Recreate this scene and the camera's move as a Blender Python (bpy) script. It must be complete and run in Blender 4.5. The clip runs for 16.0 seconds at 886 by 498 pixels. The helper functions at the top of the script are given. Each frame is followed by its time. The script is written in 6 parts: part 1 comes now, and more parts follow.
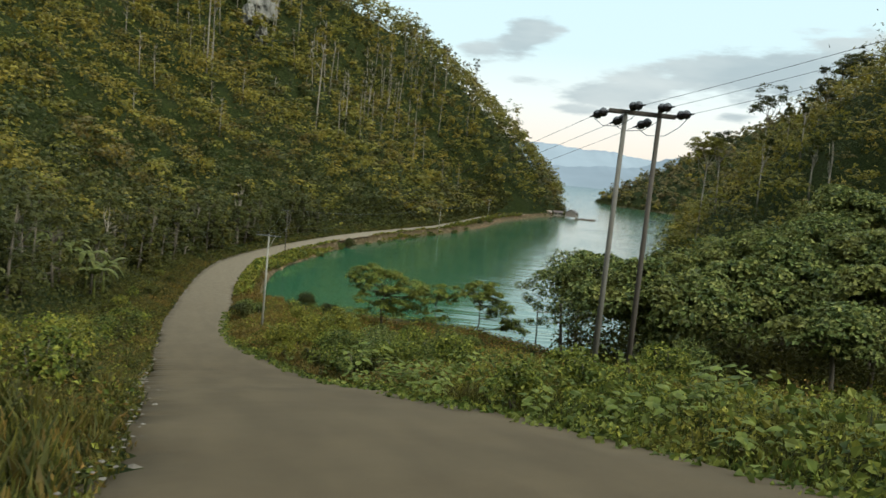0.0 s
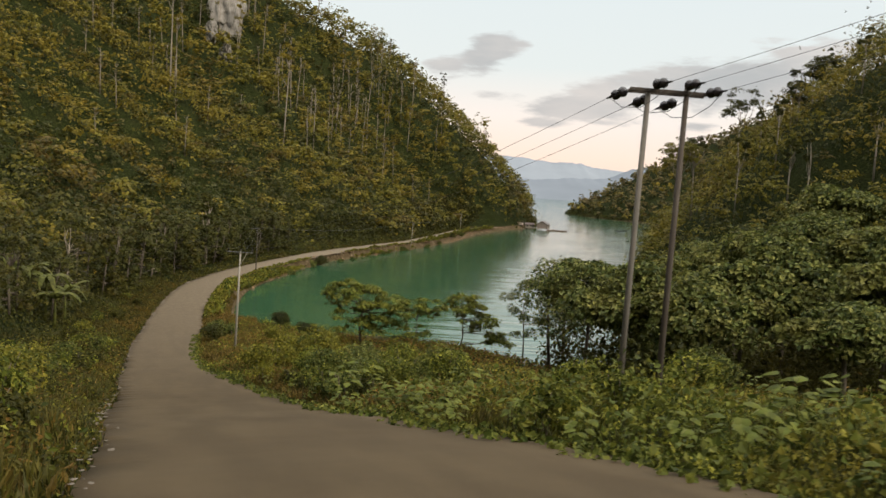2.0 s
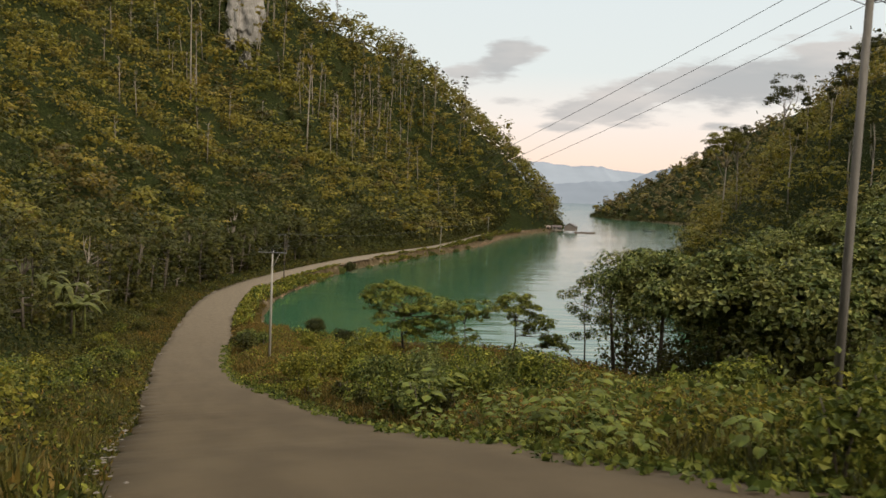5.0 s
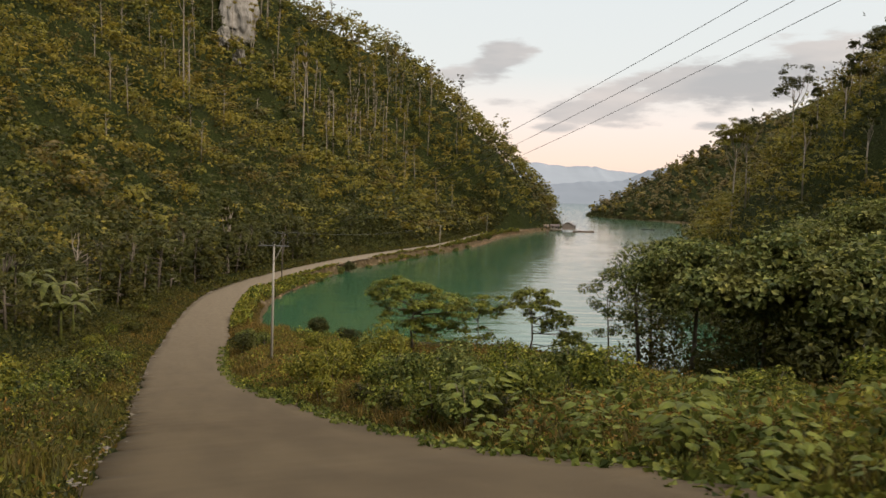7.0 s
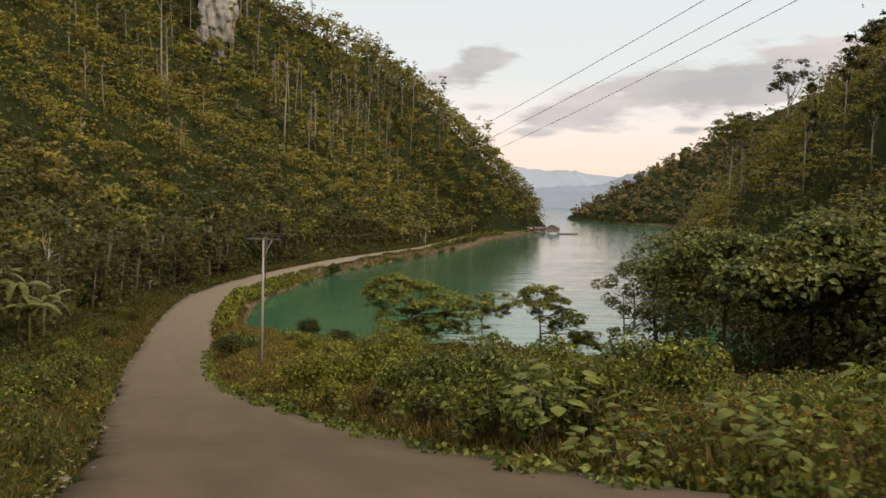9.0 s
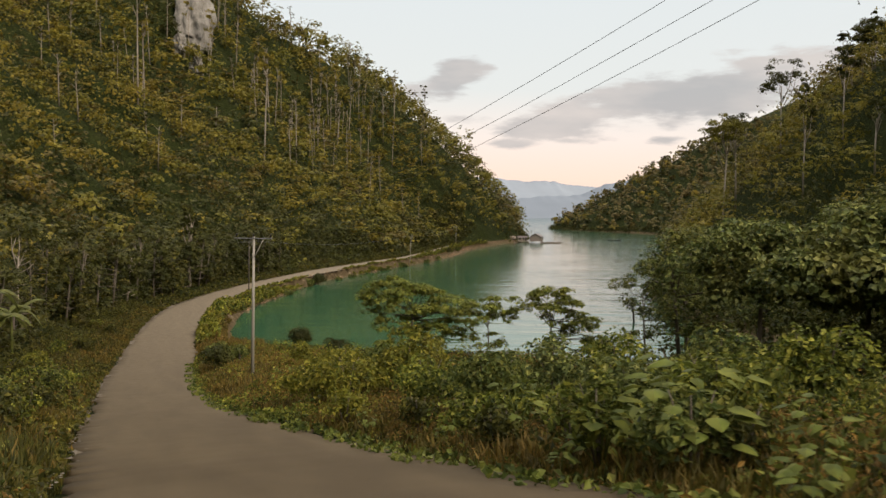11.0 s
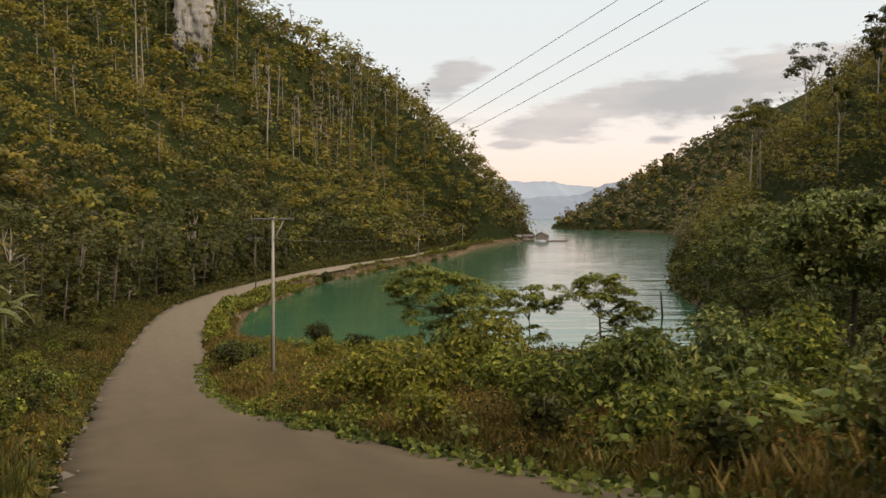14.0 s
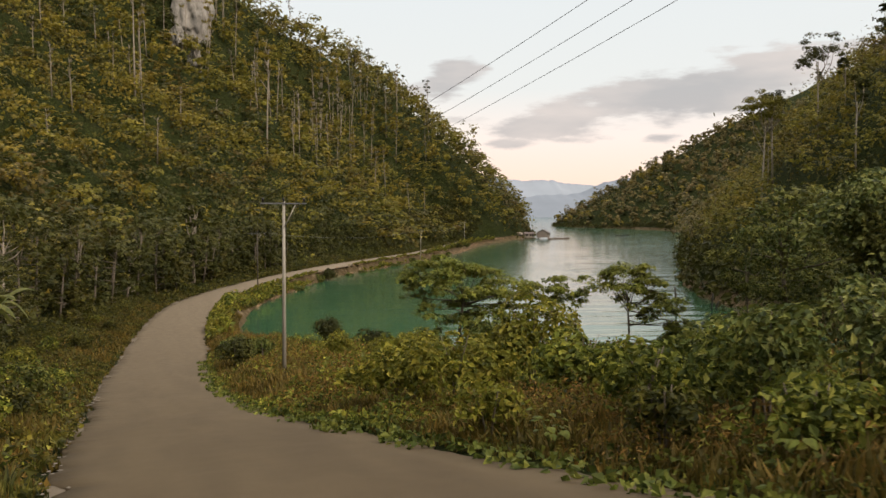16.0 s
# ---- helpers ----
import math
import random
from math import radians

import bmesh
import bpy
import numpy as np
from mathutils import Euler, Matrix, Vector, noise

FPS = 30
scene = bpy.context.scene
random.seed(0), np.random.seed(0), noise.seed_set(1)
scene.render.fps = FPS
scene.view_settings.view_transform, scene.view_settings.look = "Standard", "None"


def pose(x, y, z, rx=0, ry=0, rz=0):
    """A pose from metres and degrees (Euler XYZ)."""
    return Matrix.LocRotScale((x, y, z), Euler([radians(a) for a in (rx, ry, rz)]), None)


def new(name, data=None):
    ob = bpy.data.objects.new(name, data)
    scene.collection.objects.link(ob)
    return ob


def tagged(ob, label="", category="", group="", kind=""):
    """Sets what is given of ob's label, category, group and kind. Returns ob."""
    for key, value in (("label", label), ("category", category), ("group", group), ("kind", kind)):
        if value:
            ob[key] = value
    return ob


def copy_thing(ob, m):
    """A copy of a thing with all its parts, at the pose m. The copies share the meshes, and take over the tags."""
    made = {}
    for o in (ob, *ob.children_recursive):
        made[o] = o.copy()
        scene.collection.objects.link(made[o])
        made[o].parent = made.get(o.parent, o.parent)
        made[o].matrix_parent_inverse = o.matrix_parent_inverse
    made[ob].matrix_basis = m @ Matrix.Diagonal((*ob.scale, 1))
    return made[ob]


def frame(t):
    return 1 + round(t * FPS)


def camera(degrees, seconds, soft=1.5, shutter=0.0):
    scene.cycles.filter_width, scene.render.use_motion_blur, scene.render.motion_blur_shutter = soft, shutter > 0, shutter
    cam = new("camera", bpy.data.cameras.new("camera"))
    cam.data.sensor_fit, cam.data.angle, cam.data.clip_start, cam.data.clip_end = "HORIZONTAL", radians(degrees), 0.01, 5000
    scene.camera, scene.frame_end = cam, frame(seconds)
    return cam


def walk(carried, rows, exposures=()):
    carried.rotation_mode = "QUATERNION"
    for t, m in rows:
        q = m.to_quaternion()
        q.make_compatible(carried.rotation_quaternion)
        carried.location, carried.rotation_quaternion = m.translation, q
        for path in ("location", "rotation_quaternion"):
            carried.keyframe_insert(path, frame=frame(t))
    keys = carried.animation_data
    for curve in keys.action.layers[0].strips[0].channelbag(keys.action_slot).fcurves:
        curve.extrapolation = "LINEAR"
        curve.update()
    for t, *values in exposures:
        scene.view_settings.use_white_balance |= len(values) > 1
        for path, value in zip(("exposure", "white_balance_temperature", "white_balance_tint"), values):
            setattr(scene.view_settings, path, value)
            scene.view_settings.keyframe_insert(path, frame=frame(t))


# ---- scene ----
cam = camera(54.2, 16.0, 1.5, 0.5)
METRES, EYE, TILT, LEAN, TURN = 40.0, 22.73, -3.7, 0.0, 0.0
ROWS = [
    (0.0, 0.0, 0.0, 0.0, 0.15, -1.65, -5.38),
    (0.5, -0.0037, 0.0179, -0.0026, -1.21, -1.22, -5.57),
    (1.0, -0.0089, 0.0393, -0.0058, -1.25, -0.46, -5.26),
    (1.5, -0.0155, 0.0623, -0.0093, -1.1, -0.13, -4.98),
    (2.0, -0.024, 0.093, -0.0142, -1.86, -0.45, -3.74),
    (2.5, -0.033, 0.1244, -0.0191, -1.09, -0.87, -3.04),
    (3.0, -0.0417, 0.1558, -0.0243, -0.52, -0.55, -2.7),
    (3.5, -0.0511, 0.1878, -0.0292, -0.38, -0.32, -2.56),
    (4.0, -0.0614, 0.2221, -0.0352, -0.29, -0.2, -2.42),
    (6.5, -0.1073, 0.3801, -0.0614, -0.72, 0.1, -1.76),
    (7.0, -0.1172, 0.4139, -0.0672, -0.77, 0.1, -1.65),
    (7.5, -0.1273, 0.4471, -0.0729, -0.86, 0.13, -1.55),
    (8.0, -0.138, 0.4816, -0.0788, -0.82, 0.16, -1.48),
    (8.5, -0.1486, 0.5164, -0.0847, -1.03, 0.2, -1.37),
    (9.0, -0.1596, 0.551, -0.0905, -2.09, 0.46, -1.29),
    (11.5, -0.2104, 0.7136, -0.118, -3.48, 1.36, -0.52),
    (12.0, -0.2203, 0.7443, -0.123, -3.46, 1.4, -0.45),
    (12.5, -0.2295, 0.7733, -0.1277, -3.34, 1.41, -0.39),
    (13.0, -0.2379, 0.8019, -0.1326, -3.25, 1.39, -0.33),
    (13.5, -0.2459, 0.8262, -0.1361, -3.35, 1.43, -0.09),
    (14.0, -0.2545, 0.8547, -0.1407, -3.42, 1.4, 0.1),
    (14.5, -0.2616, 0.8768, -0.1442, -3.42, 1.4, 0.19),
    (15.0, -0.2686, 0.8994, -0.148, -3.34, 1.42, 0.24),
    (15.5, -0.2758, 0.9226, -0.1516, -3.28, 1.4, 0.29),
    (16.0, -0.2834, 0.9461, -0.1554, -3.53, 1.35, 0.32),
]
EXPOSURES = [(0.0, 0.30, 5850, -4), (0.5, 0.27, 5920, -3), (1.0, 0.18, 6450, 4), (1.5, 0.13, 6300, 1), (2.0, 0.19, 6800, 11), (2.5, 0.36, 6900, 14), (3.0, 0.20, 6400, 2), (3.5, 0.18, 6400, 2), (4.0, 0.16, 6600, 6), (5.0, 0.14, 6820, 11), (7.0, 0.16, 6930, 14), (11.5, 0.15, 6960, 14), (16.0, 0.21, 7000, 15)]
walk(cam, [(t, pose(0, 0, EYE, TILT, LEAN, TURN) @ pose(METRES * x, METRES * y, METRES * z, 90 + pitch, roll, yaw)) for t, x, y, z, yaw, pitch, roll in ROWS], EXPOSURES)

# ---- world and light: dusk under thin cloud ----
SUN_EL, SUN_AZ = 32.0, 132.0
world = bpy.data.worlds.new("dusk_sky")
scene.world = world
world.use_nodes = True


def sky_nodes():
    nt = world.node_tree
    nt.nodes.clear()
    N, L = nt.nodes.new, nt.links.new

    def math_node(op, a, b=None, clamp=False):
        n = N("ShaderNodeMath")
        n.operation, n.use_clamp = op, clamp
        for i, v in enumerate((a, b)):
            if v is None:
                continue
            if isinstance(v, (int, float)):
                n.inputs[i].default_value = v
            else:
                L(v, n.inputs[i])
        return n.outputs[0]

    out, bg = N("ShaderNodeOutputWorld"), N("ShaderNodeBackground")
    sky = N("ShaderNodeTexSky")
    sky.sky_type, sky.sun_disc = "NISHITA", False
    sky.sun_elevation, sky.sun_rotation = radians(SUN_EL), radians(SUN_AZ)
    sky.air_density, sky.dust_density = 1.4, 3.0
    co = N("ShaderNodeTexCoord")
    sep = N("ShaderNodeSeparateXYZ")
    L(co.outputs["Generated"], sep.inputs[0])
    # thin high cloud: pale, faintly warm towards the horizon
    ramp = N("ShaderNodeValToRGB")
    ramp.color_ramp.elements[0].position, ramp.color_ramp.elements[0].color = 0.0, (0.78, 0.64, 0.56, 1)
    ramp.color_ramp.elements[1].position, ramp.color_ramp.elements[1].color = 1.0, (2.1, 2.1, 2.05, 1)
    for p, c in ((0.04, (0.96, 0.77, 0.66, 1)), (0.085, (0.88, 0.82, 0.78, 1)), (0.14, (0.715, 0.785, 0.80, 1)), (0.30, (0.665, 0.765, 0.82, 1)), (0.55, (1.35, 1.42, 1.46, 1))):
        e = ramp.color_ramp.elements.new(p)
        e.color = c
    L(sep.outputs[2], ramp.inputs[0])
    veil = N("ShaderNodeMix")
    veil.data_type = "RGBA"
    veil.inputs["Factor"].default_value = 0.97
    scale = N("ShaderNodeMix")
    scale.data_type, scale.blend_type = "RGBA", "MULTIPLY"
    scale.inputs["Factor"].default_value = 1.0
    L(sky.outputs[0], scale.inputs["A"])
    scale.inputs["B"].default_value = (0.12, 0.12, 0.12, 1)
    L(scale.outputs["Result"], veil.inputs["A"])
    L(ramp.outputs[0], veil.inputs["B"])
    # grey cloud banks: soft noise on a flat layer, in azimuth and height
    az = math_node("ARCTAN2", sep.outputs[0], sep.outputs[1])
    el = math_node("ARCSINE", sep.outputs[2])
    flat = N("ShaderNodeCombineXYZ")
    L(math_node("MULTIPLY", az, 9.0), flat.inputs[0])
    L(math_node("MULTIPLY", el, 34.0), flat.inputs[1])
    noi = N("ShaderNodeTexNoise")
    noi.inputs["Scale"].default_value, noi.inputs["Detail"].default_value, noi.inputs["Roughness"].default_value = 1.0, 7.0, 0.58
    L(flat.outputs[0], noi.inputs["Vector"])

    def bank(a, e, wa, we, amount, tilt=0.0):
        x = math_node("SUBTRACT", az, radians(a))
        u = math_node("DIVIDE", x, radians(wa))
        v = math_node("DIVIDE", math_node("SUBTRACT", math_node("SUBTRACT", el, radians(e)), math_node("MULTIPLY", x, tilt)), radians(we))
        r = math_node("SQRT", math_node("ADD", math_node("MULTIPLY", u, u), math_node("MULTIPLY", v, v)))
        return math_node("MULTIPLY", math_node("SUBTRACT", 1.0, r, True), amount)

    total = None
    for b in ((17.0, 7.0, 12.0, 2.3, 2.0, 0.16), (12.5, 5.9, 7.5, 1.4, 1.7, 0.08), (24, 8.6, 11, 2.2, 1.8, 0.08), (34, 9.4, 14, 2.6, 1.5, 0.04), (3.6, 8.5, 3.4, 1.7, 1.6, 0.30), (1.8, 7.7, 3.0, 1.2, 1.4, 0.15), (4.8, 6.2, 2.8, 0.6, 1.4, 0.0), (7.9, 4.6, 2.6, 0.5, 1.3, 0.0), (17.5, 4.8, 2.2, 0.5, 1.3, 0.0), (8.2, 1.9, 2.4, 0.7, 0.9, 0.0), (-40, 9, 22, 4, 1.0, 0.0), (70, 12, 30, 5, 1.0, 0.0), (150, 14, 50, 6, 0.9, 0.0), (-130, 12, 50, 5, 0.9, 0.0)):
        k = bank(*b)
        total = k if total is None else math_node("MAXIMUM", total, k)
    cover = math_node("ADD", math_node("MULTIPLY", math_node("POWER", total, 0.5), 1.0), math_node("MULTIPLY", noi.outputs[0], 2.9))
    mr = N("ShaderNodeMapRange")
    mr.interpolation_type = "SMOOTHSTEP"
    mr.inputs["From Min"].default_value, mr.inputs["From Max"].default_value = 1.98, 2.50
    L(cover, mr.inputs["Value"])
    mix = N("ShaderNodeMix")
    mix.data_type = "RGBA"
    L(math_node("MULTIPLY", mr.outputs["Result"], 0.85), mix.inputs["Factor"])
    L(veil.outputs["Result"], mix.inputs["A"])
    # lighter, warmer tops and folds in the grey
    fold = N("ShaderNodeTexNoise")
    fold.inputs["Scale"].default_value, fold.inputs["Detail"].default_value = 0.8, 5.0
    L(flat.outputs[0], fold.inputs["Vector"])
    grey = N("ShaderNodeValToRGB")
    grey.color_ramp.elements[0].position, grey.color_ramp.elements[0].color = 0.35, (0.40, 0.42, 0.44, 1)
    grey.color_ramp.elements[1].position, grey.color_ramp.elements[1].color = 0.68, (0.60, 0.58, 0.57, 1)
    L(fold.outputs[0], grey.inputs[0])
    L(grey.outputs[0], mix.inputs["B"])
    L(mix.outputs["Result"], bg.inputs["Color"])
    bg.inputs["Strength"].default_value = 1.0
    L(bg.outputs[0], out.inputs["Surface"])


sky_nodes()
sun_data = bpy.data.lights.new("sun", "SUN")
sun_data.energy, sun_data.angle, sun_data.color = 3.2, radians(28), (1.0, 0.92, 0.80)
sun = new("sun", sun_data)
sun.rotation_euler = Euler((radians(90 - SUN_EL), 0, radians(180 - SUN_AZ)))

# ---- materials ----


class Nodes:
    """Short hand for building one node material."""

    def __init__(self, name):
        self.mat = bpy.data.materials.new(name)
        self.mat.use_nodes = True
        self.nt = self.mat.node_tree
        self.bsdf = self.nt.nodes["Principled BSDF"]
        self.out = self.nt.nodes["Material Output"]

    def n(self, kind, **values):
        node = self.nt.nodes.new(kind)
        for k, v in values.items():
            node.inputs[k.replace("_", " ")].default_value = v
        return node

    def l(self, a, b):
        self.nt.links.new(a, b)

    def coords(self, sc=(1, 1, 1)):
        c, m = self.n("ShaderNodeTexCoord"), self.n("ShaderNodeMapping", Scale=sc)
        self.l(c.outputs["Object"], m.inputs["Vector"])
        return m.outputs[0]

    def noise(self, scale, detail=4, rough=0.55, vec=None):
        x = self.n("ShaderNodeTexNoise", Scale=scale, Detail=detail, Roughness=rough)
        self.l(vec if vec is not None else self.coords(), x.inputs["Vector"])
        return x.outputs[0]

    def ramp(self, fac, stops):
        r = self.n("ShaderNodeValToRGB")
        e = r.color_ramp.elements
        e[0].position, e[0].color = stops[0][0], (*stops[0][1], 1)
        e[1].position, e[1].color = stops[-1][0], (*stops[-1][1], 1)
        for p, c in stops[1:-1]:
            e.new(p).color = (*c, 1)
        self.l(fac, r.inputs[0])
        return r.outputs[0]

    def mix(self, fac, a, b, blend="MIX"):
        m = self.nt.nodes.new("ShaderNodeMix")
        m.data_type, m.blend_type = "RGBA", blend
        for key, v in (("Factor", fac), ("A", a), ("B", b)):
            if isinstance(v, (int, float)):
                m.inputs[key].default_value = v if key == "Factor" else (v, v, v, 1)
            elif isinstance(v, tuple):
                m.inputs[key].default_value = (*v, 1)
            else:
                self.l(v, m.inputs[key])
        return m.outputs["Result"]

    def bump(self, height, strength, dist):
        b = self.n("ShaderNodeBump", Strength=strength, Distance=dist)
        self.l(height, b.inputs["Height"])
        self.l(b.outputs[0], self.bsdf.inputs["Normal"])


def leaf_material(name, dark, mid, light, patch, patch_scale=0.12, through_light=0.38, spread=1.0, sheen=0.12, warm=(1.15, 0.93, 0.70)):
    """Leaves: each its own tint, larger patches of another tint, some light through the blade."""
    m = Nodes(name)
    dark, mid, light, patch = ((r * warm[0] * 1.10, g * warm[1], b * warm[2]) for r, g, b in (dark, mid, light, patch))
    dark, light = (tuple(m0 + (c - m0) * spread for c, m0 in zip(k0, mid)) for k0 in (dark, light))
    g = m.n("ShaderNodeNewGeometry")
    col = m.ramp(g.outputs["Random Per Island"], [(0.0, dark), (0.55, mid), (1.0, light)])
    big = m.noise(patch_scale, 3, 0.6)
    k = m.n("ShaderNodeMapRange", From_Min=0.48, From_Max=0.68)
    m.l(big, k.inputs["Value"])
    w = m.n("ShaderNodeMath")
    w.operation = "MULTIPLY"
    m.l(k.outputs["Result"], w.inputs[0])
    w.inputs[1].default_value = 0.7
    col = m.mix(w.outputs[0], col, patch)
    # each plant or clump a little lighter or duller than the next
    clump = m.ramp(m.noise(max(patch_scale * 6, 0.3), 2, 0.5), [(0.36, (0.60, 0.63, 0.66)), (0.64, (1.30, 1.27, 1.15))])
    col = m.mix(1.0, col, clump, "MULTIPLY")
    m.l(col, m.bsdf.inputs["Base Color"])
    m.bsdf.inputs["Roughness"].default_value = 0.55
    m.bsdf.inputs["Specular IOR Level"].default_value = sheen
    tr = m.n("ShaderNodeBsdfTranslucent")
    m.l(col, tr.inputs["Color"])
    ms = m.n("ShaderNodeMixShader", Fac=through_light)
    m.l(m.bsdf.outputs[0], ms.inputs[1])
    m.l(tr.outputs[0], ms.inputs[2])
    m.l(ms.outputs[0], m.out.inputs["Surface"])
    return m.mat


def rough_material(name, a, b, scale, rough=0.85, bump=0.4, dist=0.02, fine=None, stretch=(1, 1, 1), spec=0.3):
    m = Nodes(name)
    v = m.coords(stretch)
    n1 = m.noise(scale, 6, 0.6, v)
    n2 = m.noise(fine or scale * 9, 5, 0.65, v)
    col = m.ramp(n1, [(0.3, a), (0.7, b)])
    col = m.mix(0.35, col, m.ramp(n2, [(0.3, tuple(x * 0.6 for x in a)), (0.7, tuple(min(1, x * 1.25) for x in b))]))
    m.l(col, m.bsdf.inputs["Base Color"])
    m.bsdf.inputs["Roughness"].default_value = rough
    m.bsdf.inputs["Specular IOR Level"].default_value = spec
    m.bump(n2, bump, dist)
    return m.mat


M_FOREST = leaf_material("forest_leaves", (0.046, 0.070, 0.016), (0.105, 0.128, 0.028), (0.172, 0.194, 0.046), (0.150, 0.148, 0.032), 0.045, 0.38, 0.45)
M_OLIVE = leaf_material("olive_forest_leaves", (0.062, 0.076, 0.016), (0.130, 0.136, 0.028), (0.200, 0.204, 0.046), (0.158, 0.148, 0.034), 0.045, 0.38, 0.45)
M_YELLOW = leaf_material("yellowing_forest_leaves", (0.070, 0.086, 0.018), (0.130, 0.148, 0.030), (0.185, 0.200, 0.048), (0.146, 0.150, 0.034), 0.06, 0.38, 0.45)
# leaves of dark trees, deepened to carry shade under and between crowns
M_DARK_SHADE_LEAF = leaf_material("dark_and_shade_forest_leaves", (0.015, 0.026, 0.010), (0.036, 0.052, 0.016), (0.074, 0.090, 0.029), (0.056, 0.060, 0.020), 0.06, 0.32, 0.6)
M_BROWN = leaf_material("brownish_forest_leaves", (0.034, 0.036, 0.014), (0.076, 0.079, 0.027), (0.120, 0.122, 0.044), (0.094, 0.084, 0.032), 0.06, 0.36, 0.6)
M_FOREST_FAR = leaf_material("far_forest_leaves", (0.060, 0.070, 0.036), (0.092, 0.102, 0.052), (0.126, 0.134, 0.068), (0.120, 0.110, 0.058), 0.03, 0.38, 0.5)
M_BROAD = leaf_material("broad_leaves", (0.022, 0.042, 0.016), (0.070, 0.112, 0.038), (0.155, 0.200, 0.080), (0.098, 0.112, 0.034), 0.25, 0.26, 1.0, 0.12, (1.14, 0.95, 0.72))
M_SHRUB = leaf_material("shrub_leaves", (0.020, 0.040, 0.014), (0.060, 0.098, 0.030), (0.130, 0.168, 0.052), (0.076, 0.088, 0.026), 0.3, 0.28, 1.0, 0.10, (1.14, 0.94, 0.72))
M_LIME = leaf_material("lime_shrub_leaves", (0.045, 0.072, 0.014), (0.104, 0.140, 0.026), (0.180, 0.205, 0.046), (0.125, 0.134, 0.028), 0.4)
M_SAPLING = leaf_material("sapling_leaves", (0.040, 0.066, 0.016), (0.095, 0.140, 0.030), (0.165, 0.205, 0.052), (0.118, 0.135, 0.030), 0.4, 0.34, 0.8, 0.10, (1.12, 0.95, 0.72))
M_VERGE = leaf_material("verge_leaves", (0.020, 0.038, 0.010), (0.078, 0.122, 0.026), (0.195, 0.245, 0.058), (0.128, 0.128, 0.030), 0.16, 0.36, 1.0, 0.10, (1.14, 0.94, 0.70))
# dark weed leaves, toned down further to carry the hill's shade
M_DARK_SHADE_WEED = leaf_material("dark_and_shade_weed_leaves", (0.016, 0.026, 0.008), (0.040, 0.056, 0.015), (0.085, 0.100, 0.026), (0.066, 0.062, 0.018), 0.25)
M_VINE = leaf_material("creeper_leaves", (0.022, 0.042, 0.012), (0.060, 0.098, 0.026), (0.126, 0.168, 0.048), (0.092, 0.125, 0.040), 0.6, 0.30, 1.0, 0.10, (1.12, 0.94, 0.68))
M_GRASS = leaf_material("dry_grass", (0.040, 0.044, 0.014), (0.080, 0.076, 0.023), (0.130, 0.112, 0.038), (0.058, 0.068, 0.018), 0.25)
M_RUSTY = leaf_material("rusty_weeds", (0.060, 0.050, 0.018), (0.128, 0.098, 0.034), (0.200, 0.158, 0.058), (0.080, 0.082, 0.022), 0.3)
M_BANANA = leaf_material("banana_leaves", (0.040, 0.070, 0.022), (0.070, 0.105, 0.034), (0.115, 0.150, 0.062), (0.09, 0.11, 0.04), 0.5)
M_TRUNK = rough_material("pale_bark", (0.13, 0.105, 0.08), (0.27, 0.225, 0.18), 0.5, bump=0.5)
M_BARK = rough_material("dark_bark", (0.045, 0.035, 0.026), (0.115, 0.092, 0.066), 1.5, bump=0.6)
M_CONCRETE_POLE = rough_material("weathered_concrete", (0.060, 0.053, 0.044), (0.145, 0.128, 0.105), 1.2, stretch=(3, 3, 0.3))
M_PALE_POLE = rough_material("pale_pole_concrete", (0.16, 0.14, 0.112), (0.29, 0.262, 0.218), 1.2, stretch=(3, 3, 0.3))
M_WOOD_POLE = rough_material("weathered_pole_wood", (0.032, 0.025, 0.019), (0.078, 0.062, 0.048), 1.2, stretch=(4, 4, 0.25))
M_STEEL = rough_material("dark_galvanised_steel", (0.06, 0.06, 0.06), (0.13, 0.13, 0.13), 4, rough=0.5, bump=0.1)
M_INSULATOR = rough_material("dark_glazed_porcelain", (0.012, 0.010, 0.012), (0.025, 0.02, 0.02), 6, rough=0.25, bump=0.05, spec=0.5)
M_WIRE = rough_material("dark_wire", (0.035, 0.034, 0.033), (0.07, 0.068, 0.065), 8, rough=0.5, bump=0.05)
M_ROCK = rough_material("shore_limestone", (0.11, 0.062, 0.030), (0.23, 0.145, 0.080), 0.8, bump=0.8, dist=0.08)
M_GRAVEL = rough_material("brown_gravel", (0.06, 0.048, 0.036), (0.13, 0.108, 0.083), 3.0)
M_SLAB = rough_material("broken_concrete_edge", (0.060, 0.044, 0.026), (0.105, 0.080, 0.052), 3.0, bump=0.6)
M_CLIFF = rough_material("cliff_limestone", (0.055, 0.050, 0.040), (0.27, 0.245, 0.21), 0.5, bump=1.0, dist=0.35, stretch=(1, 1, 0.22))
M_PLANK = rough_material("grey_planks", (0.16, 0.13, 0.10), (0.30, 0.26, 0.21), 1.0, stretch=(1, 1, 4))
M_ROOF_RED = rough_material("rusty_roof_sheet", (0.115, 0.045, 0.034), (0.20, 0.085, 0.065), 0.8, rough=0.6)
M_ROOF_GREY = rough_material("rusted_zinc_roof_sheet", (0.055, 0.036, 0.030), (0.120, 0.082, 0.066), 0.8, rough=0.5)
M_WALL_BOARD = rough_material("pale_board_wall", (0.15, 0.115, 0.095), (0.28, 0.23, 0.19), 0.7)
M_BOAT = rough_material("painted_boat_wood", (0.12, 0.075, 0.06), (0.25, 0.17, 0.14), 1.0)
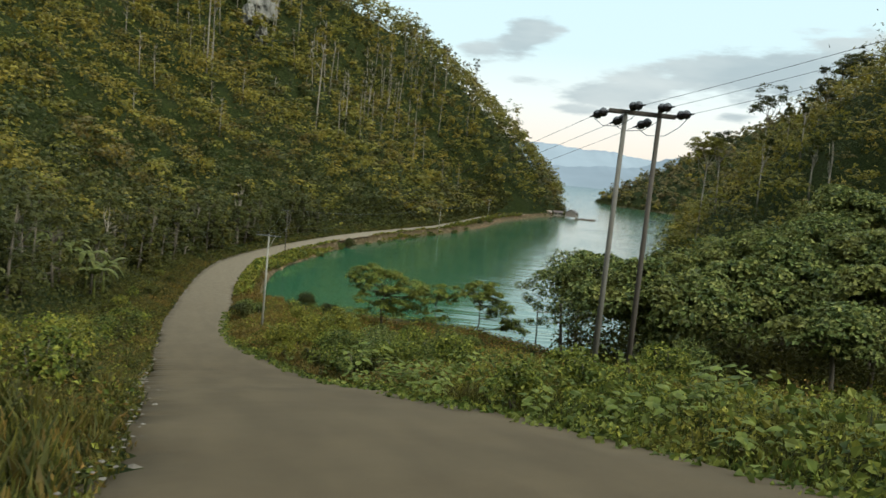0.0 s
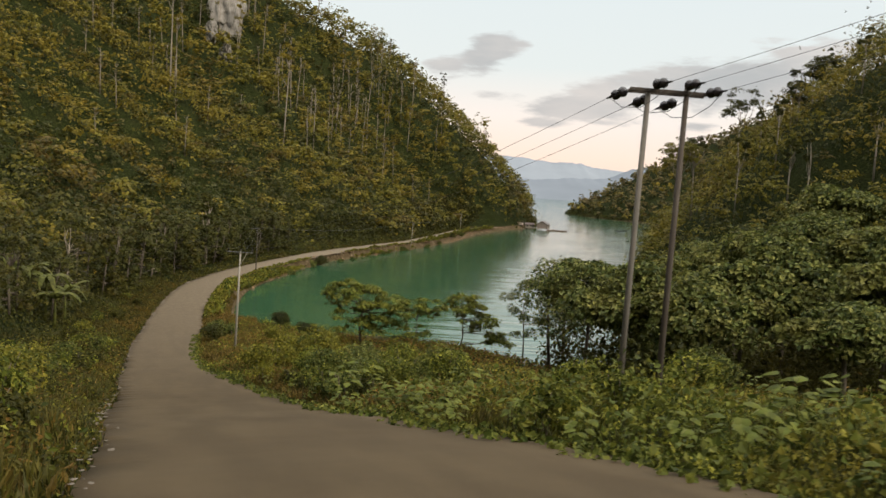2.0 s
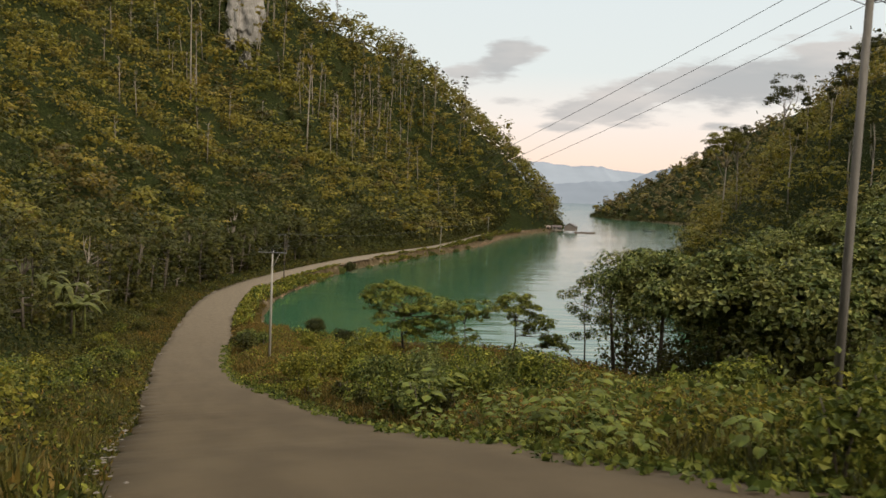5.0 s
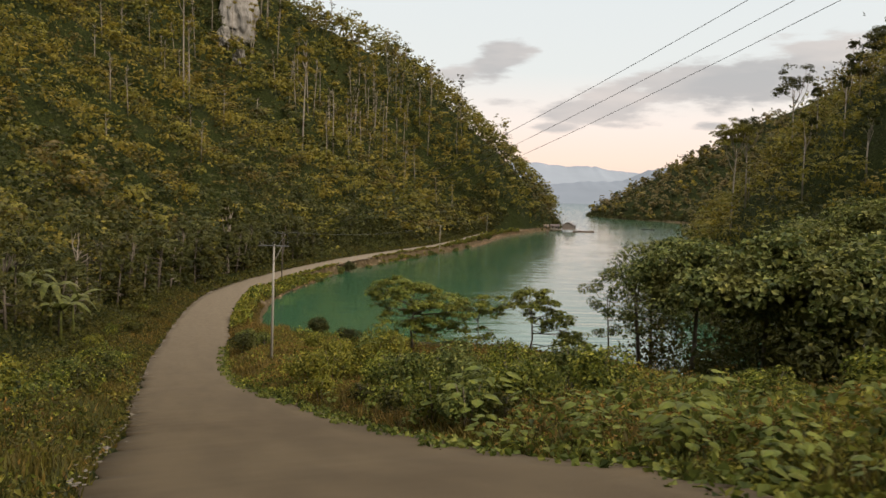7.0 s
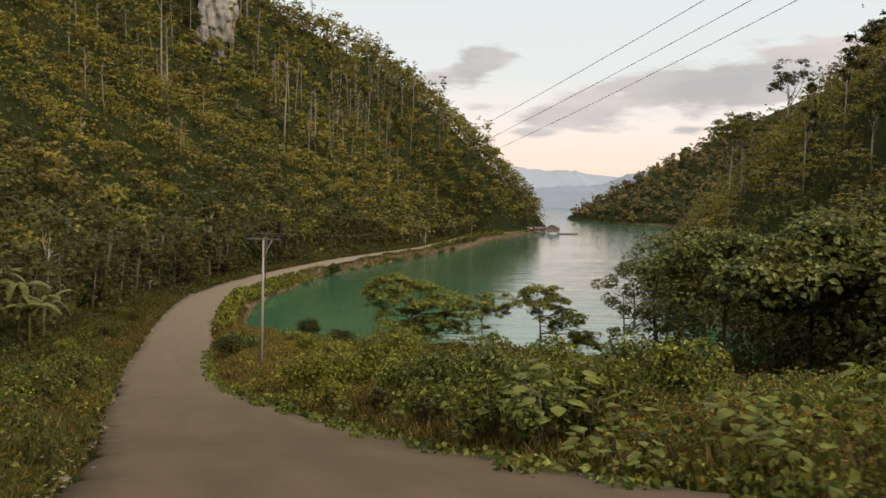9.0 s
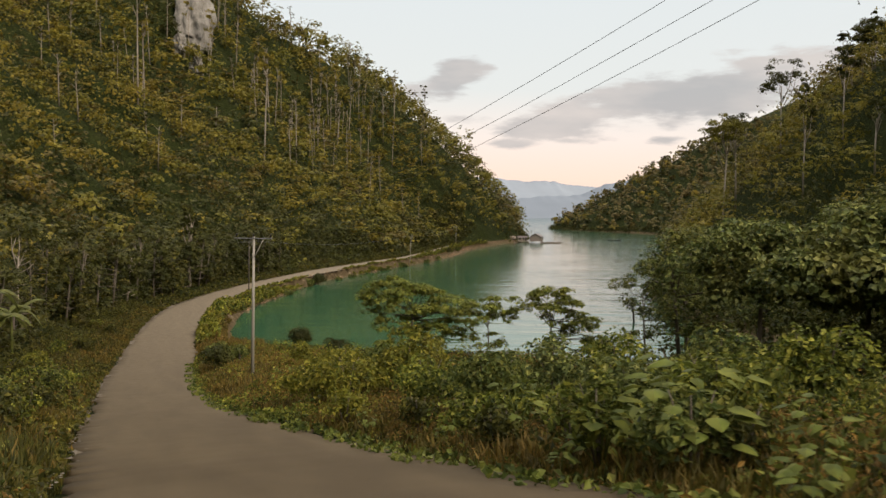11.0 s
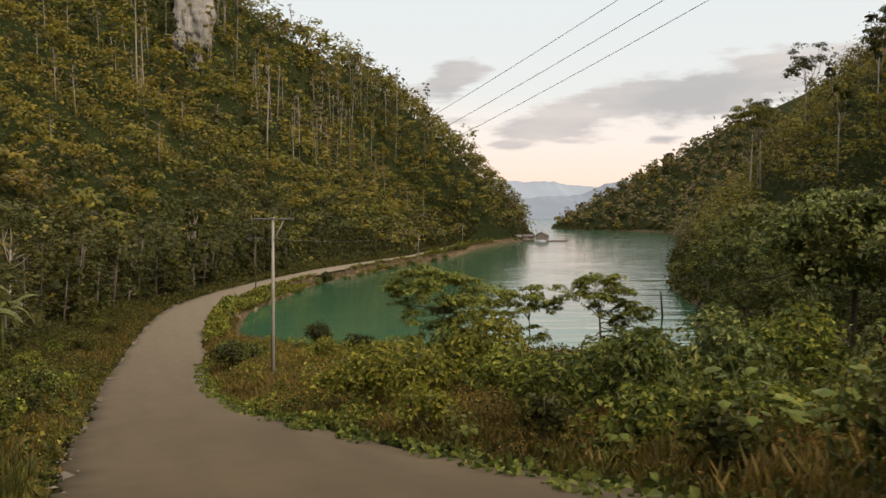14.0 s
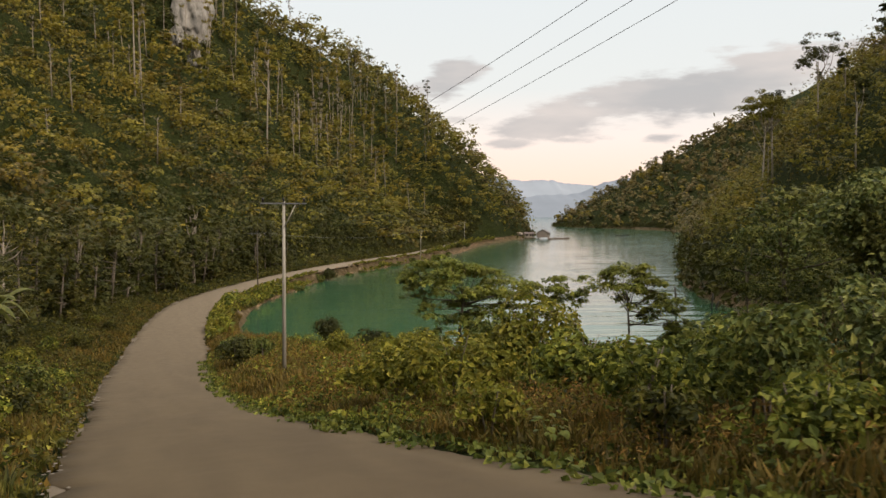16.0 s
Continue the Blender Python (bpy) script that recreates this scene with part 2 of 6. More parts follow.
M_DARK_BOAT = rough_material("tarred_boat_wood", (0.035, 0.03, 0.028), (0.07, 0.06, 0.055), 1.0)
M_STAKE = rough_material("wet_dark_wood", (0.018, 0.014, 0.011), (0.045, 0.036, 0.028), 1.5)
M_ROOF_PALE = rough_material("sun_bleached_roof_sheet", (0.24, 0.17, 0.135), (0.38, 0.30, 0.25), 0.8, rough=0.6)
M_DARK = rough_material("dark_opening", (0.02, 0.02, 0.02), (0.04, 0.035, 0.03), 2.0)


def ground_material():
    m = Nodes("soil_and_undergrowth")
    n1, n2 = m.noise(0.35, 6, 0.65), m.noise(2.4, 6, 0.75)
    col = m.ramp(n1, [(0.30, (0.009, 0.013, 0.004)), (0.52, (0.015, 0.018, 0.006)), (0.72, (0.026, 0.022, 0.010))])
    col = m.mix(0.6, col, m.ramp(n2, [(0.38, (0.004, 0.006, 0.002)), (0.52, (0.020, 0.026, 0.008)), (0.66, (0.062, 0.066, 0.018))]))
    # bare ochre earth and crushed limestone on the low bank over the waterline
    sep, low = m.n("ShaderNodeSeparateXYZ"), m.n("ShaderNodeMapRange", From_Min=2.3, From_Max=1.7)
    m.l(m.coords(), sep.inputs[0])
    m.l(sep.outputs[2], low.inputs["Value"])
    earth = m.ramp(m.noise(0.9, 5, 0.65), [(0.32, (0.046, 0.034, 0.017)), (0.55, (0.092, 0.066, 0.036)), (0.72, (0.220, 0.175, 0.118))])
    col = m.mix(low.outputs["Result"], col, earth)
    m.l(col, m.bsdf.inputs["Base Color"])
    m.bsdf.inputs["Roughness"].default_value = 0.95
    m.bsdf.inputs["Specular IOR Level"].default_value = 0.02
    m.bump(n2, 1.0, 0.35)
    return m.mat


def road_material():
    m = Nodes("worn_road_surface")
    n1, n2, n3 = m.noise(0.22, 5, 0.6), m.noise(2.0, 6, 0.65), m.noise(45.0, 3, 0.7)
    # faint streaks left by wheels, along the descent
    c, turn, mp = m.n("ShaderNodeTexCoord"), m.n("ShaderNodeMapping", Rotation=(0, 0, radians(-17))), m.n("ShaderNodeMapping", Scale=(0.9, 0.03, 1))
    m.l(c.outputs["Object"], turn.inputs["Vector"])
    m.l(turn.outputs[0], mp.inputs["Vector"])
    n4 = m.noise(1.0, 3, 0.5, mp.outputs[0])
    col = m.ramp(n1, [(0.3, (0.054, 0.039, 0.020)), (0.7, (0.068, 0.051, 0.028))])
    col = m.mix(0.25, col, m.ramp(n2, [(0.35, (0.042, 0.029, 0.016)), (0.7, (0.086, 0.062, 0.035))]))
    col = m.mix(0.32, col, m.ramp(n3, [(0.35, (0.018, 0.012, 0.006)), (0.65, (0.124, 0.090, 0.052))]))
    col = m.mix(0.36, col, m.ramp(n4, [(0.35, (0.042, 0.029, 0.016)), (0.65, (0.082, 0.059, 0.033))]))
    # the surface grades to a paler tan from the descent to the shore
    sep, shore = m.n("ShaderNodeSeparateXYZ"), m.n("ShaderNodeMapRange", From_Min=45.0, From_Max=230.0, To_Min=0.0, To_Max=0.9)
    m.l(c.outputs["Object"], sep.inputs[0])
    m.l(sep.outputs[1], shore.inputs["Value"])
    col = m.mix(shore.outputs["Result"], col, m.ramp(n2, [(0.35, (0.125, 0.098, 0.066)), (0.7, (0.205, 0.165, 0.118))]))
    m.l(col, m.bsdf.inputs["Base Color"])
    m.bsdf.inputs["Roughness"].default_value = 0.85
    m.bsdf.inputs["Specular IOR Level"].default_value = 0.10
    m.bump(n3, 0.35, 0.01)
    return m.mat


def water_material():
    m = Nodes("green_lagoon_water")
    n1 = m.noise(0.75, 2, 0.5, m.coords((0.16, 1.0, 1.0)))
    n4 = m.noise(0.15, 3, 0.55, m.coords((0.22, 1.0, 1.0)))
    n2 = m.noise(0.022, 3, 0.55)
    n3 = m.noise(0.012, 3, 0.5)
    col = m.ramp(n3, [(0.35, (0.018, 0.062, 0.030)), (0.65, (0.022, 0.076, 0.038))])
    m.l(col, m.bsdf.inputs["Base Color"])
    m.bsdf.inputs["Roughness"].default_value = 0.10
    m.bsdf.inputs["IOR"].default_value = 1.55
    m.bsdf.inputs["Specular IOR Level"].default_value = 0.5
    h = m.mix(0.86, n1, n4)
    sep = m.n("ShaderNodeSeparateXYZ")
    slant = m.n("ShaderNodeMapping", Rotation=(0, 0, radians(14)))
    m.l(m.coords(), slant.inputs["Vector"])
    m.l(slant.outputs[0], sep.inputs[0])
    wind = m.n("ShaderNodeMapRange", From_Min=-30.0, From_Max=4.0, To_Min=0.10, To_Max=1.0)
    m.l(sep.outputs[0], wind.inputs["Value"])
    amount = m.mix(0.30, wind.outputs["Result"], m.ramp(n2, [(0.40, (0.1, 0.1, 0.1)), (0.62, (1, 1, 1))]))
    h = m.mix(amount, 0.5, h)
    m.bump(h, 1.0, 0.75)
    return m.mat


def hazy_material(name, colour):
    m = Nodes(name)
    # distance haze is put into the base colour, plus a faint glow
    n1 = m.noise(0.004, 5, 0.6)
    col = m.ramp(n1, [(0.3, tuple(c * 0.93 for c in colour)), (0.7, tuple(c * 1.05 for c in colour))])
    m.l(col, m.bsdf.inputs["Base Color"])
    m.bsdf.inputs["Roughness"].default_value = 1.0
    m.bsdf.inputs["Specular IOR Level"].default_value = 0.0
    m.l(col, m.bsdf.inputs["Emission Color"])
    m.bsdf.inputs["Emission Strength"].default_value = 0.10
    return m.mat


M_GROUND, M_ROAD, M_WATER = ground_material(), road_material(), water_material()

# ---- plan: road edges, shores, heights ----
RIGHT_EDGE = [(16.0, -22.0), (9.6, 0.0), (6.9, 7.5), (4.2, 14.2), (2.0, 20.5), (-0.6, 26.0), (-2.4, 32.0), (-4.9, 38.5), (-6.7, 43.5), (-8.3, 49.0), (-10.3, 54.0), (-12.0, 58.2), (-14.2, 63.2), (-15.9, 68.5), (-19.7, 80.7), (-22.9, 93.3), (-27.0, 112.0), (-31.6, 135.0), (-34.2, 155.0), (-33.6, 173.0), (-31.4, 192.0), (-28.0, 211.0), (-23.6, 231.0), (-18.2, 250.0), (-12.6, 268.0), (-6.2, 286.0), (-0.6, 303.0), (9.6, 348.0), (21.5, 404.0), (33.5, 443.0), (43.0, 468.0)]
LEFT_EDGE = [(10.0, -25.0), (1.0, -4.0), (-2.6, 6.0), (-4.2, 11.7), (-5.6, 16.4), (-8.4, 24.9), (-11.7, 34.6), (-13.7, 41.5), (-15.7, 48.0), (-18.2, 55.5), (-22.5, 69.5), (-25.9, 81.0), (-29.3, 93.0), (-33.3, 110.0), (-38.3, 136.0), (-40.4, 156.0), (-39.4, 175.0), (-36.8, 194.0), (-33.2, 213.0), (-28.4, 233.5), (-22.8, 253.0), (-16.9, 270.5), (-10.4, 288.5), (-4.9, 305.0), (5.4, 349.5), (17.2, 406.0), (29.3, 445.0), (38.6, 470.0)]
ROAD_Z = [(-40, 29.6), (0, 20.95), (18.5, 17.0), (27.3, 15.05), (33.2, 13.5), (40.6, 11.9), (48, 10.4), (59.4, 8.4), (69, 6.8), (80.5, 5.2), (90, 4.1), (102, 2.95), (120, 2.3), (139, 2.05), (200, 2.0), (300, 2.0), (500, 1.8)]
WATER = [(-25.5, 124), (-29.5, 145), (-31.5, 165), (-31, 176), (-29, 194), (-26, 221), (-22.5, 236), (-14, 259), (-6, 285), (1, 303), (15, 351), (29, 418), (51, 484), (66, 519), (71, 533), (74, 570), (84, 640), (90, 720), (60, 800), (-300, 1100), (-3500, 2400), (-3500, 3900), (4500, 3900), (3500, 2200), (700, 1300), (235, 1060), (176, 1000), (168, 950), (177, 862), (200, 800), (213, 730), (198, 640), (158, 520), (108, 380), (68, 266), (45, 200), (40, 172), (40, 150), (43, 133), (40, 116), (33, 102), (24, 98), (17, 102), (12, 110), (5, 117), (-8, 119), (-18, 120.5)]


def smooth_line(points, step):
    """The polyline resampled evenly, with its corners rounded (Catmull-Rom)."""
    p = np.array(points, float)
    q = np.vstack([2 * p[0] - p[1], p, 2 * p[-1] - p[-2]])
    out = []
    for i in range(1, len(q) - 2):
        n = max(2, int(np.linalg.norm(q[i + 1] - q[i]) / step))
        t = np.linspace(0, 1, n, endpoint=False)[:, None]
        a, b, c, d = q[i - 1], q[i], q[i + 1], q[i + 2]
        out.append(0.5 * (2 * b + (c - a) * t + (2 * a - 5 * b + 4 * c - d) * t ** 2 + (3 * b - a - 3 * c + d) * t ** 3))
    out.append(p[-1:])
    return np.vstack(out)


R_LINE, L_LINE = smooth_line(RIGHT_EDGE, 1.5), smooth_line(LEFT_EDGE, 1.5)


def at_fraction(line, n):
    d = np.concatenate([[0], np.cumsum(np.linalg.norm(np.diff(line, axis=0), axis=1))])
    u = np.linspace(0, d[-1], n)
    return np.stack([np.interp(u, d, line[:, k]) for k in range(line.shape[1])], 1)


ROAD_N = 700
RL, LL = at_fraction(R_LINE, ROAD_N), at_fraction(L_LINE, ROAD_N)
MID = (RL + LL) / 2
HALF = np.linalg.norm(RL - LL, axis=1) / 2
DIRN = np.gradient(MID, axis=0)
DIRN /= np.linalg.norm(DIRN, axis=1)[:, None]
ZR = np.array(ROAD_Z, float)


def road_z(y):
    return np.interp(y, ZR[:, 0], ZR[:, 1])


def road_place(x, y):
    """For points: distance beyond the road's edge (negative on it), side (+ right), and the road's height beside them."""
    x, y = np.atleast_1d(x).astype(float), np.atleast_1d(y).astype(float)
    gap, side, z = np.empty_like(x), np.empty_like(x), np.empty_like(x)
    for i in range(0, len(x), 4000):
        px, py = x[i:i + 4000, None], y[i:i + 4000, None]
        d2 = (px - MID[None, :, 0]) ** 2 + (py - MID[None, :, 1]) ** 2
        k = d2.argmin(1)
        v = np.stack([px[:, 0] - MID[k, 0], py[:, 0] - MID[k, 1]], 1)
        gap[i:i + 4000] = np.sqrt(d2[np.arange(len(k)), k]) - HALF[k]
        side[i:i + 4000] = np.sign(DIRN[k, 1] * v[:, 0] - DIRN[k, 0] * v[:, 1])
        z[i:i + 4000] = road_z(MID[k, 1])
    return gap, side, z


WP = np.array(WATER, float)
W_SEG = np.hstack([WP, np.roll(WP, -1, axis=0)])


def shore_distance(x, y):
    """Distance to the shoreline: positive on land."""
    x, y = np.atleast_1d(x).astype(float), np.atleast_1d(y).astype(float)
    best, inside = np.full(x.shape, 1e18), np.zeros(x.shape, bool)
    for ax, ay, bx, by in W_SEG:
        dx, dy = bx - ax, by - ay
        t = np.clip(((x - ax) * dx + (y - ay) * dy) / (dx * dx + dy * dy), 0, 1)
        best = np.minimum(best, (x - ax - t * dx) ** 2 + (y - ay - t * dy) ** 2)
        cross = ((ay > y) != (by > y)) & (x < (bx - ax) * (y - ay) / (by - ay + 1e-12) + ax)
        inside ^= cross
    d = np.sqrt(best)
    return np.where(inside, -d, d)


def wave(x, y, s, seed=0.0):
    """Cheap smooth unevenness, about -1 to 1."""
    a = np.sin(x / s * 1.7 + 1.3 * np.sin(y / s * 0.9 + seed) + seed) + np.sin(y / s * 1.9 + 1.1 * np.sin(x / s * 1.3 - seed) + 2 * seed)
    b = np.sin((x + y) / s * 4.1 + seed * 3) * np.sin((x - y) / s * 3.3 - seed)
    return 0.4 * a + 0.25 * b


def spur(x, y):
    """Spurs and gullies that run straight down the hillside, -1 in a gully to 1 on a crest."""
    u = y - 0.35 * x
    return 0.78 * np.sin(u / 6.8 + 1.5 * np.sin(y / 33.0) + 0.7 * np.sin(x / 21.0)) + 0.22 * np.sin(u / 2.7 + 1.2 * np.sin(x / 13.0))


def land_height(x, y):
    x, y = np.atleast_1d(x).astype(float), np.atleast_1d(y).astype(float)
    gap, side, zr = road_place(x, y)
    sd = shore_distance(x, y)
    # hill on the road's left, and round the headland
    steep = np.interp(y, [100, 250, 330, 430], [0.64, 0.76, 0.84, 0.95])
    g = np.maximum(gap, 0)
    hill = zr - 0.15 + np.interp(g, [0, 0.8, 3, 6, 8.5], [0, 0.1, 0.5, 0.7, 0.9]) + np.maximum(g - 8.5, 0) * steep
    hill = hill + 19 * np.clip((g - 72) / 26, 0, 1) * np.clip((y - 335) / 45, 0, 1)
    headland = np.interp(sd, [0, 32, 56, 82, 106, 141, 260], [0.4, 38, 60, 82, 100, 113, 140])
    blend = np.clip((y - 440) / 50, 0, 1)
    hill = hill * (1 - blend) + headland * blend
    hill = np.minimum(hill, 150 + 0.1 * hill)
    # the bank on the road's right, down to the water
    bank = np.minimum(road_z(y) + 0.10 + np.interp(g, [0, 0.6, 3.5, 8], [0, 0.06, 0.45, 0.6]), zr + 0.1 + g * 1.5)
    bank = np.minimum(bank, np.maximum(sd, 0) * 0.27 + 0.15 * np.minimum(1, np.maximum(sd, 0)) + np.where(y > 118, 0.5 * np.minimum(1, np.maximum(sd, 0)), 0))
    bank = np.where((y > 112) & (x < 0), np.minimum(np.maximum(sd, 0) * 0.75, zr - 0.1), bank)
    # hills on the far side of the lagoon
    far = np.maximum(sd, 0)
    near_side = np.minimum(far * 1.15, 42 + (far - 36) * 0.75)
    far_side = np.minimum(far * 0.9, 7 + (far - 8) * 0.62)
    w = np.clip((y - 260) / 160, 0, 1)
    away = np.maximum(near_side * (1 - w) + far_side * w, 0)
    k = np.clip((x - 30) / 16, 0, 1) * np.clip((y - 86) / 40, 0, 1)
    right = bank * (1 - k) + np.maximum(away, np.where(y < 112, bank, 0)) * k
    z = np.where((side < 0) & ~((y > 480) & (x > 110)), hill, right)
    z = np.where((y > 540) & (x < 110), hill, z)
    z = np.where(gap < np.where(y > 300, 2.5, 0.4), zr - 0.12, z)
    on_hill = np.where(side < 0, np.clip((gap - 8) / 26, 0, 1), 0)
    z = z + wave(x, y, 9.0, 0.7) * np.clip((gap - 3) / 12, 0, 1) * 0.8 + wave(x * 0.55 + y * 0.55, y * 0.25 - x * 0.25, 16.0, 2.2) * on_hill * 2.4
    z = z + spur(x, y) * on_hill * np.interp(y, [230, 340], [4.6, 2.2])
    z = np.where(sd < 0, np.maximum(-6, sd * 0.5) - 0.3, np.maximum(z, np.where(sd < 1.5, 0.1, 0.3)))
    return z


# ---- mesh helpers ----


def raw_mesh(name, verts, faces, material, smooth=False, slots=None):
    """A mesh from arrays: verts (n, 3), faces (m, 3 or 4)."""
    me = bpy.data.meshes.new(name)
    verts, faces = np.ascontiguousarray(verts, np.float32), np.ascontiguousarray(faces, np.int32)
    k = faces.shape[1]
    me.vertices.add(len(verts))
    me.vertices.foreach_set("co", verts.ravel())
    me.loops.add(faces.size)
    me.loops.foreach_set("vertex_index", faces.ravel())
    me.polygons.add(len(faces))
    me.polygons.foreach_set("loop_start", np.arange(0, faces.size, k, dtype=np.int32))
    me.polygons.foreach_set("loop_total", np.full(len(faces), k, np.int32))
    me.polygons.foreach_set("use_smooth", np.full(len(faces), smooth))
    me.update(calc_edges=True)
    if isinstance(material, tuple):
        for m in material:
            me.materials.append(m)
        me.polygons.foreach_set("material_index", np.asarray(slots, np.int32))
    else:
        me.materials.append(material)
    return me


def part(name, mesh_or_bm, material, parent, label=""):
    """One mesh object under a thing or a part."""
    if isinstance(mesh_or_bm, bmesh.types.BMesh):
        me = bpy.data.meshes.new(name)
        mesh_or_bm.to_mesh(me)
        mesh_or_bm.free()
        me.materials.append(material)
    else:
        me = mesh_or_bm
    ob = new(name, me)
    ob.parent = parent
    return tagged(ob, label)


def thing(name, place, label, category, group="", kind=""):
    ob = new(name)
    ob.matrix_basis = place if isinstance(place, Matrix) else pose(*place)
    return tagged(ob, label, category, group, kind)


def tube_arrays(points, radii, sides=8):
    """A tapered tube along points."""
    p, r = np.array(points, float), np.broadcast_to(np.array(radii, float), (len(points),))
    t = np.gradient(p, axis=0)
    t /= np.linalg.norm(t, axis=1)[:, None] + 1e-9
    up = np.array([0.0, 0.0, 1.0]) if abs(t[:, 2]).mean() < 0.8 else np.array([1.0, 0.0, 0.0])
    u = np.cross(t, up)
    u /= np.linalg.norm(u, axis=1)[:, None] + 1e-9
    v = np.cross(t, u)
    a = np.linspace(0, 2 * np.pi, sides, endpoint=False)
    ring = p[:, None] + r[:, None, None] * (np.cos(a)[None, :, None] * u[:, None] + np.sin(a)[None, :, None] * v[:, None])
    verts = ring.reshape(-1, 3)
    f = []
    for i in range(len(p) - 1):
        for j in range(sides):
            k = (j + 1) % sides
            f.append((i * sides + j, i * sides + k, (i + 1) * sides + k, (i + 1) * sides + j))
    n = len(verts)
    verts = np.vstack([verts, p[0], p[-1]])
    for j in range(sides):
        k = (j + 1) % sides
        f.append((n, k, j, n))
        f.append((n + 1, (len(p) - 1) * sides + j, (len(p) - 1) * sides + k, n + 1))
    return verts, [tuple(x) for x in f]


def joined(name, pieces, material, smooth=True):
    """Several (verts, faces) pieces in one mesh."""
    me = bpy.data.meshes.new(name)
    vs, fs, n = [], [], 0
    for v, f in pieces:
        vs += [tuple(x) for x in v]
        for face in f:
            face = tuple(dict.fromkeys(face))
            fs.append(tuple(i + n for i in face))
        n += len(v)
    me.from_pydata(vs, [], fs)
    me.materials.append(material)
    me.polygons.foreach_set("use_smooth", [smooth] * len(me.polygons))
    return me


def tube(name, points, radii, material, parent, sides=8, label=""):
    return part(name, joined(name, [tube_arrays(points, radii, sides)], material), material, parent, label)


def leaf_arrays(centres, normals, sizes, rng, slim=0.55, fold=0.18):
    """One folded diamond-shaped leaf (two triangles' worth of blade) for every centre."""
    n = len(centres)
    nrm = normals / (np.linalg.norm(normals, axis=1)[:, None] + 1e-9)
    r = rng.normal(size=(n, 3))
    u = np.cross(nrm, r)
    u /= np.linalg.norm(u, axis=1)[:, None] + 1e-9
    v = np.cross(nrm, u)
    s = np.asarray(sizes)[:, None]
    a = centres - u * s * 0.5
    c = centres + u * s * 0.5 - nrm * s * fold
    b = centres + v * s * 0.5 * slim + nrm * s * fold * 0.6
    d = centres - v * s * 0.5 * slim + nrm * s * fold * 0.6
    verts = np.stack([a, b, c, d], 1).reshape(-1, 3)
    return verts, np.arange(4 * n).reshape(-1, 4)


def rosette_arrays(centres, normals, sizes, rng, k=6, slim=0.42, droop=0.22):
    """A spray for every centre: k leaflets that spread from one point, drooping at their tips."""
    n = len(centres)
    nrm = normals / (np.linalg.norm(normals, axis=1)[:, None] + 1e-9)
    u = np.cross(nrm, rng.normal(size=(n, 3)))
    u /= np.linalg.norm(u, axis=1)[:, None] + 1e-9
    v = np.cross(nrm, u)
    s = np.asarray(sizes)
    a = np.arange(k)[None] * 2 * np.pi / k + rng.uniform(-0.25, 0.25, (n, k))
    out = np.cos(a)[..., None] * u[:, None] + np.sin(a)[..., None] * v[:, None]
    side = np.cos(a)[..., None] * v[:, None] - np.sin(a)[..., None] * u[:, None]
    ln = (s[:, None] * rng.uniform(0.65, 1.1, (n, k)))[..., None]
    up = nrm[:, None]
    c = np.asarray(centres)[:, None]
    lf = c + out * ln * 0.52 + side * ln * slim - up * ln * droop * 0.25
    tip = c + out * ln - up * ln * droop * rng.uniform(0.6, 1.6, (n, k, 1))
    rt = c + out * ln * 0.52 - side * ln * slim - up * ln * droop * 0.45
    verts = np.concatenate([c, lf, tip, rt], 1)
    base = (np.arange(n) * (1 + 3 * k))[:, None]
    j = np.arange(k)[None]
    f = np.stack([base + 0 * j, base + 1 + 2 * k + j, base + 1 + k + j, base + 1 + j], 2)
    return verts.reshape(-1, 3), f.reshape(-1, 4)


def crown_points(rng, n, rx, ry, rz, lumps=7, layer=1.0):
    """Leaf places and outward directions for an uneven crown about the origin."""
    lc = rng.normal(size=(lumps, 3))
    lc /= np.linalg.norm(lc, axis=1)[:, None]
    lc[:, 2] = np.abs(lc[:, 2]) * 0.9 - 0.25
    lc *= rng.uniform(0.35, 0.75, (lumps, 1))
    lr = rng.uniform(0.32, 0.6, lumps)
    k = rng.integers(0, lumps, n)
    d = rng.normal(size=(n, 3))
    d[:, 2] += 0.35
    d /= np.linalg.norm(d, axis=1)[:, None]
    rad = rng.uniform(0.55, 1.0, n) ** 0.5
    p = lc[k] + d * (lr[k] * rad)[:, None] * (1, 1, layer)
    return p * np.array([rx, ry, rz]), d


# ---- ground, road, water, distance ----
def grid_axis(stops):
    out = []
    for a, b, st in stops:
        out += list(np.arange(a, b, st))
    return np.array(out + [stops[-1][1]])


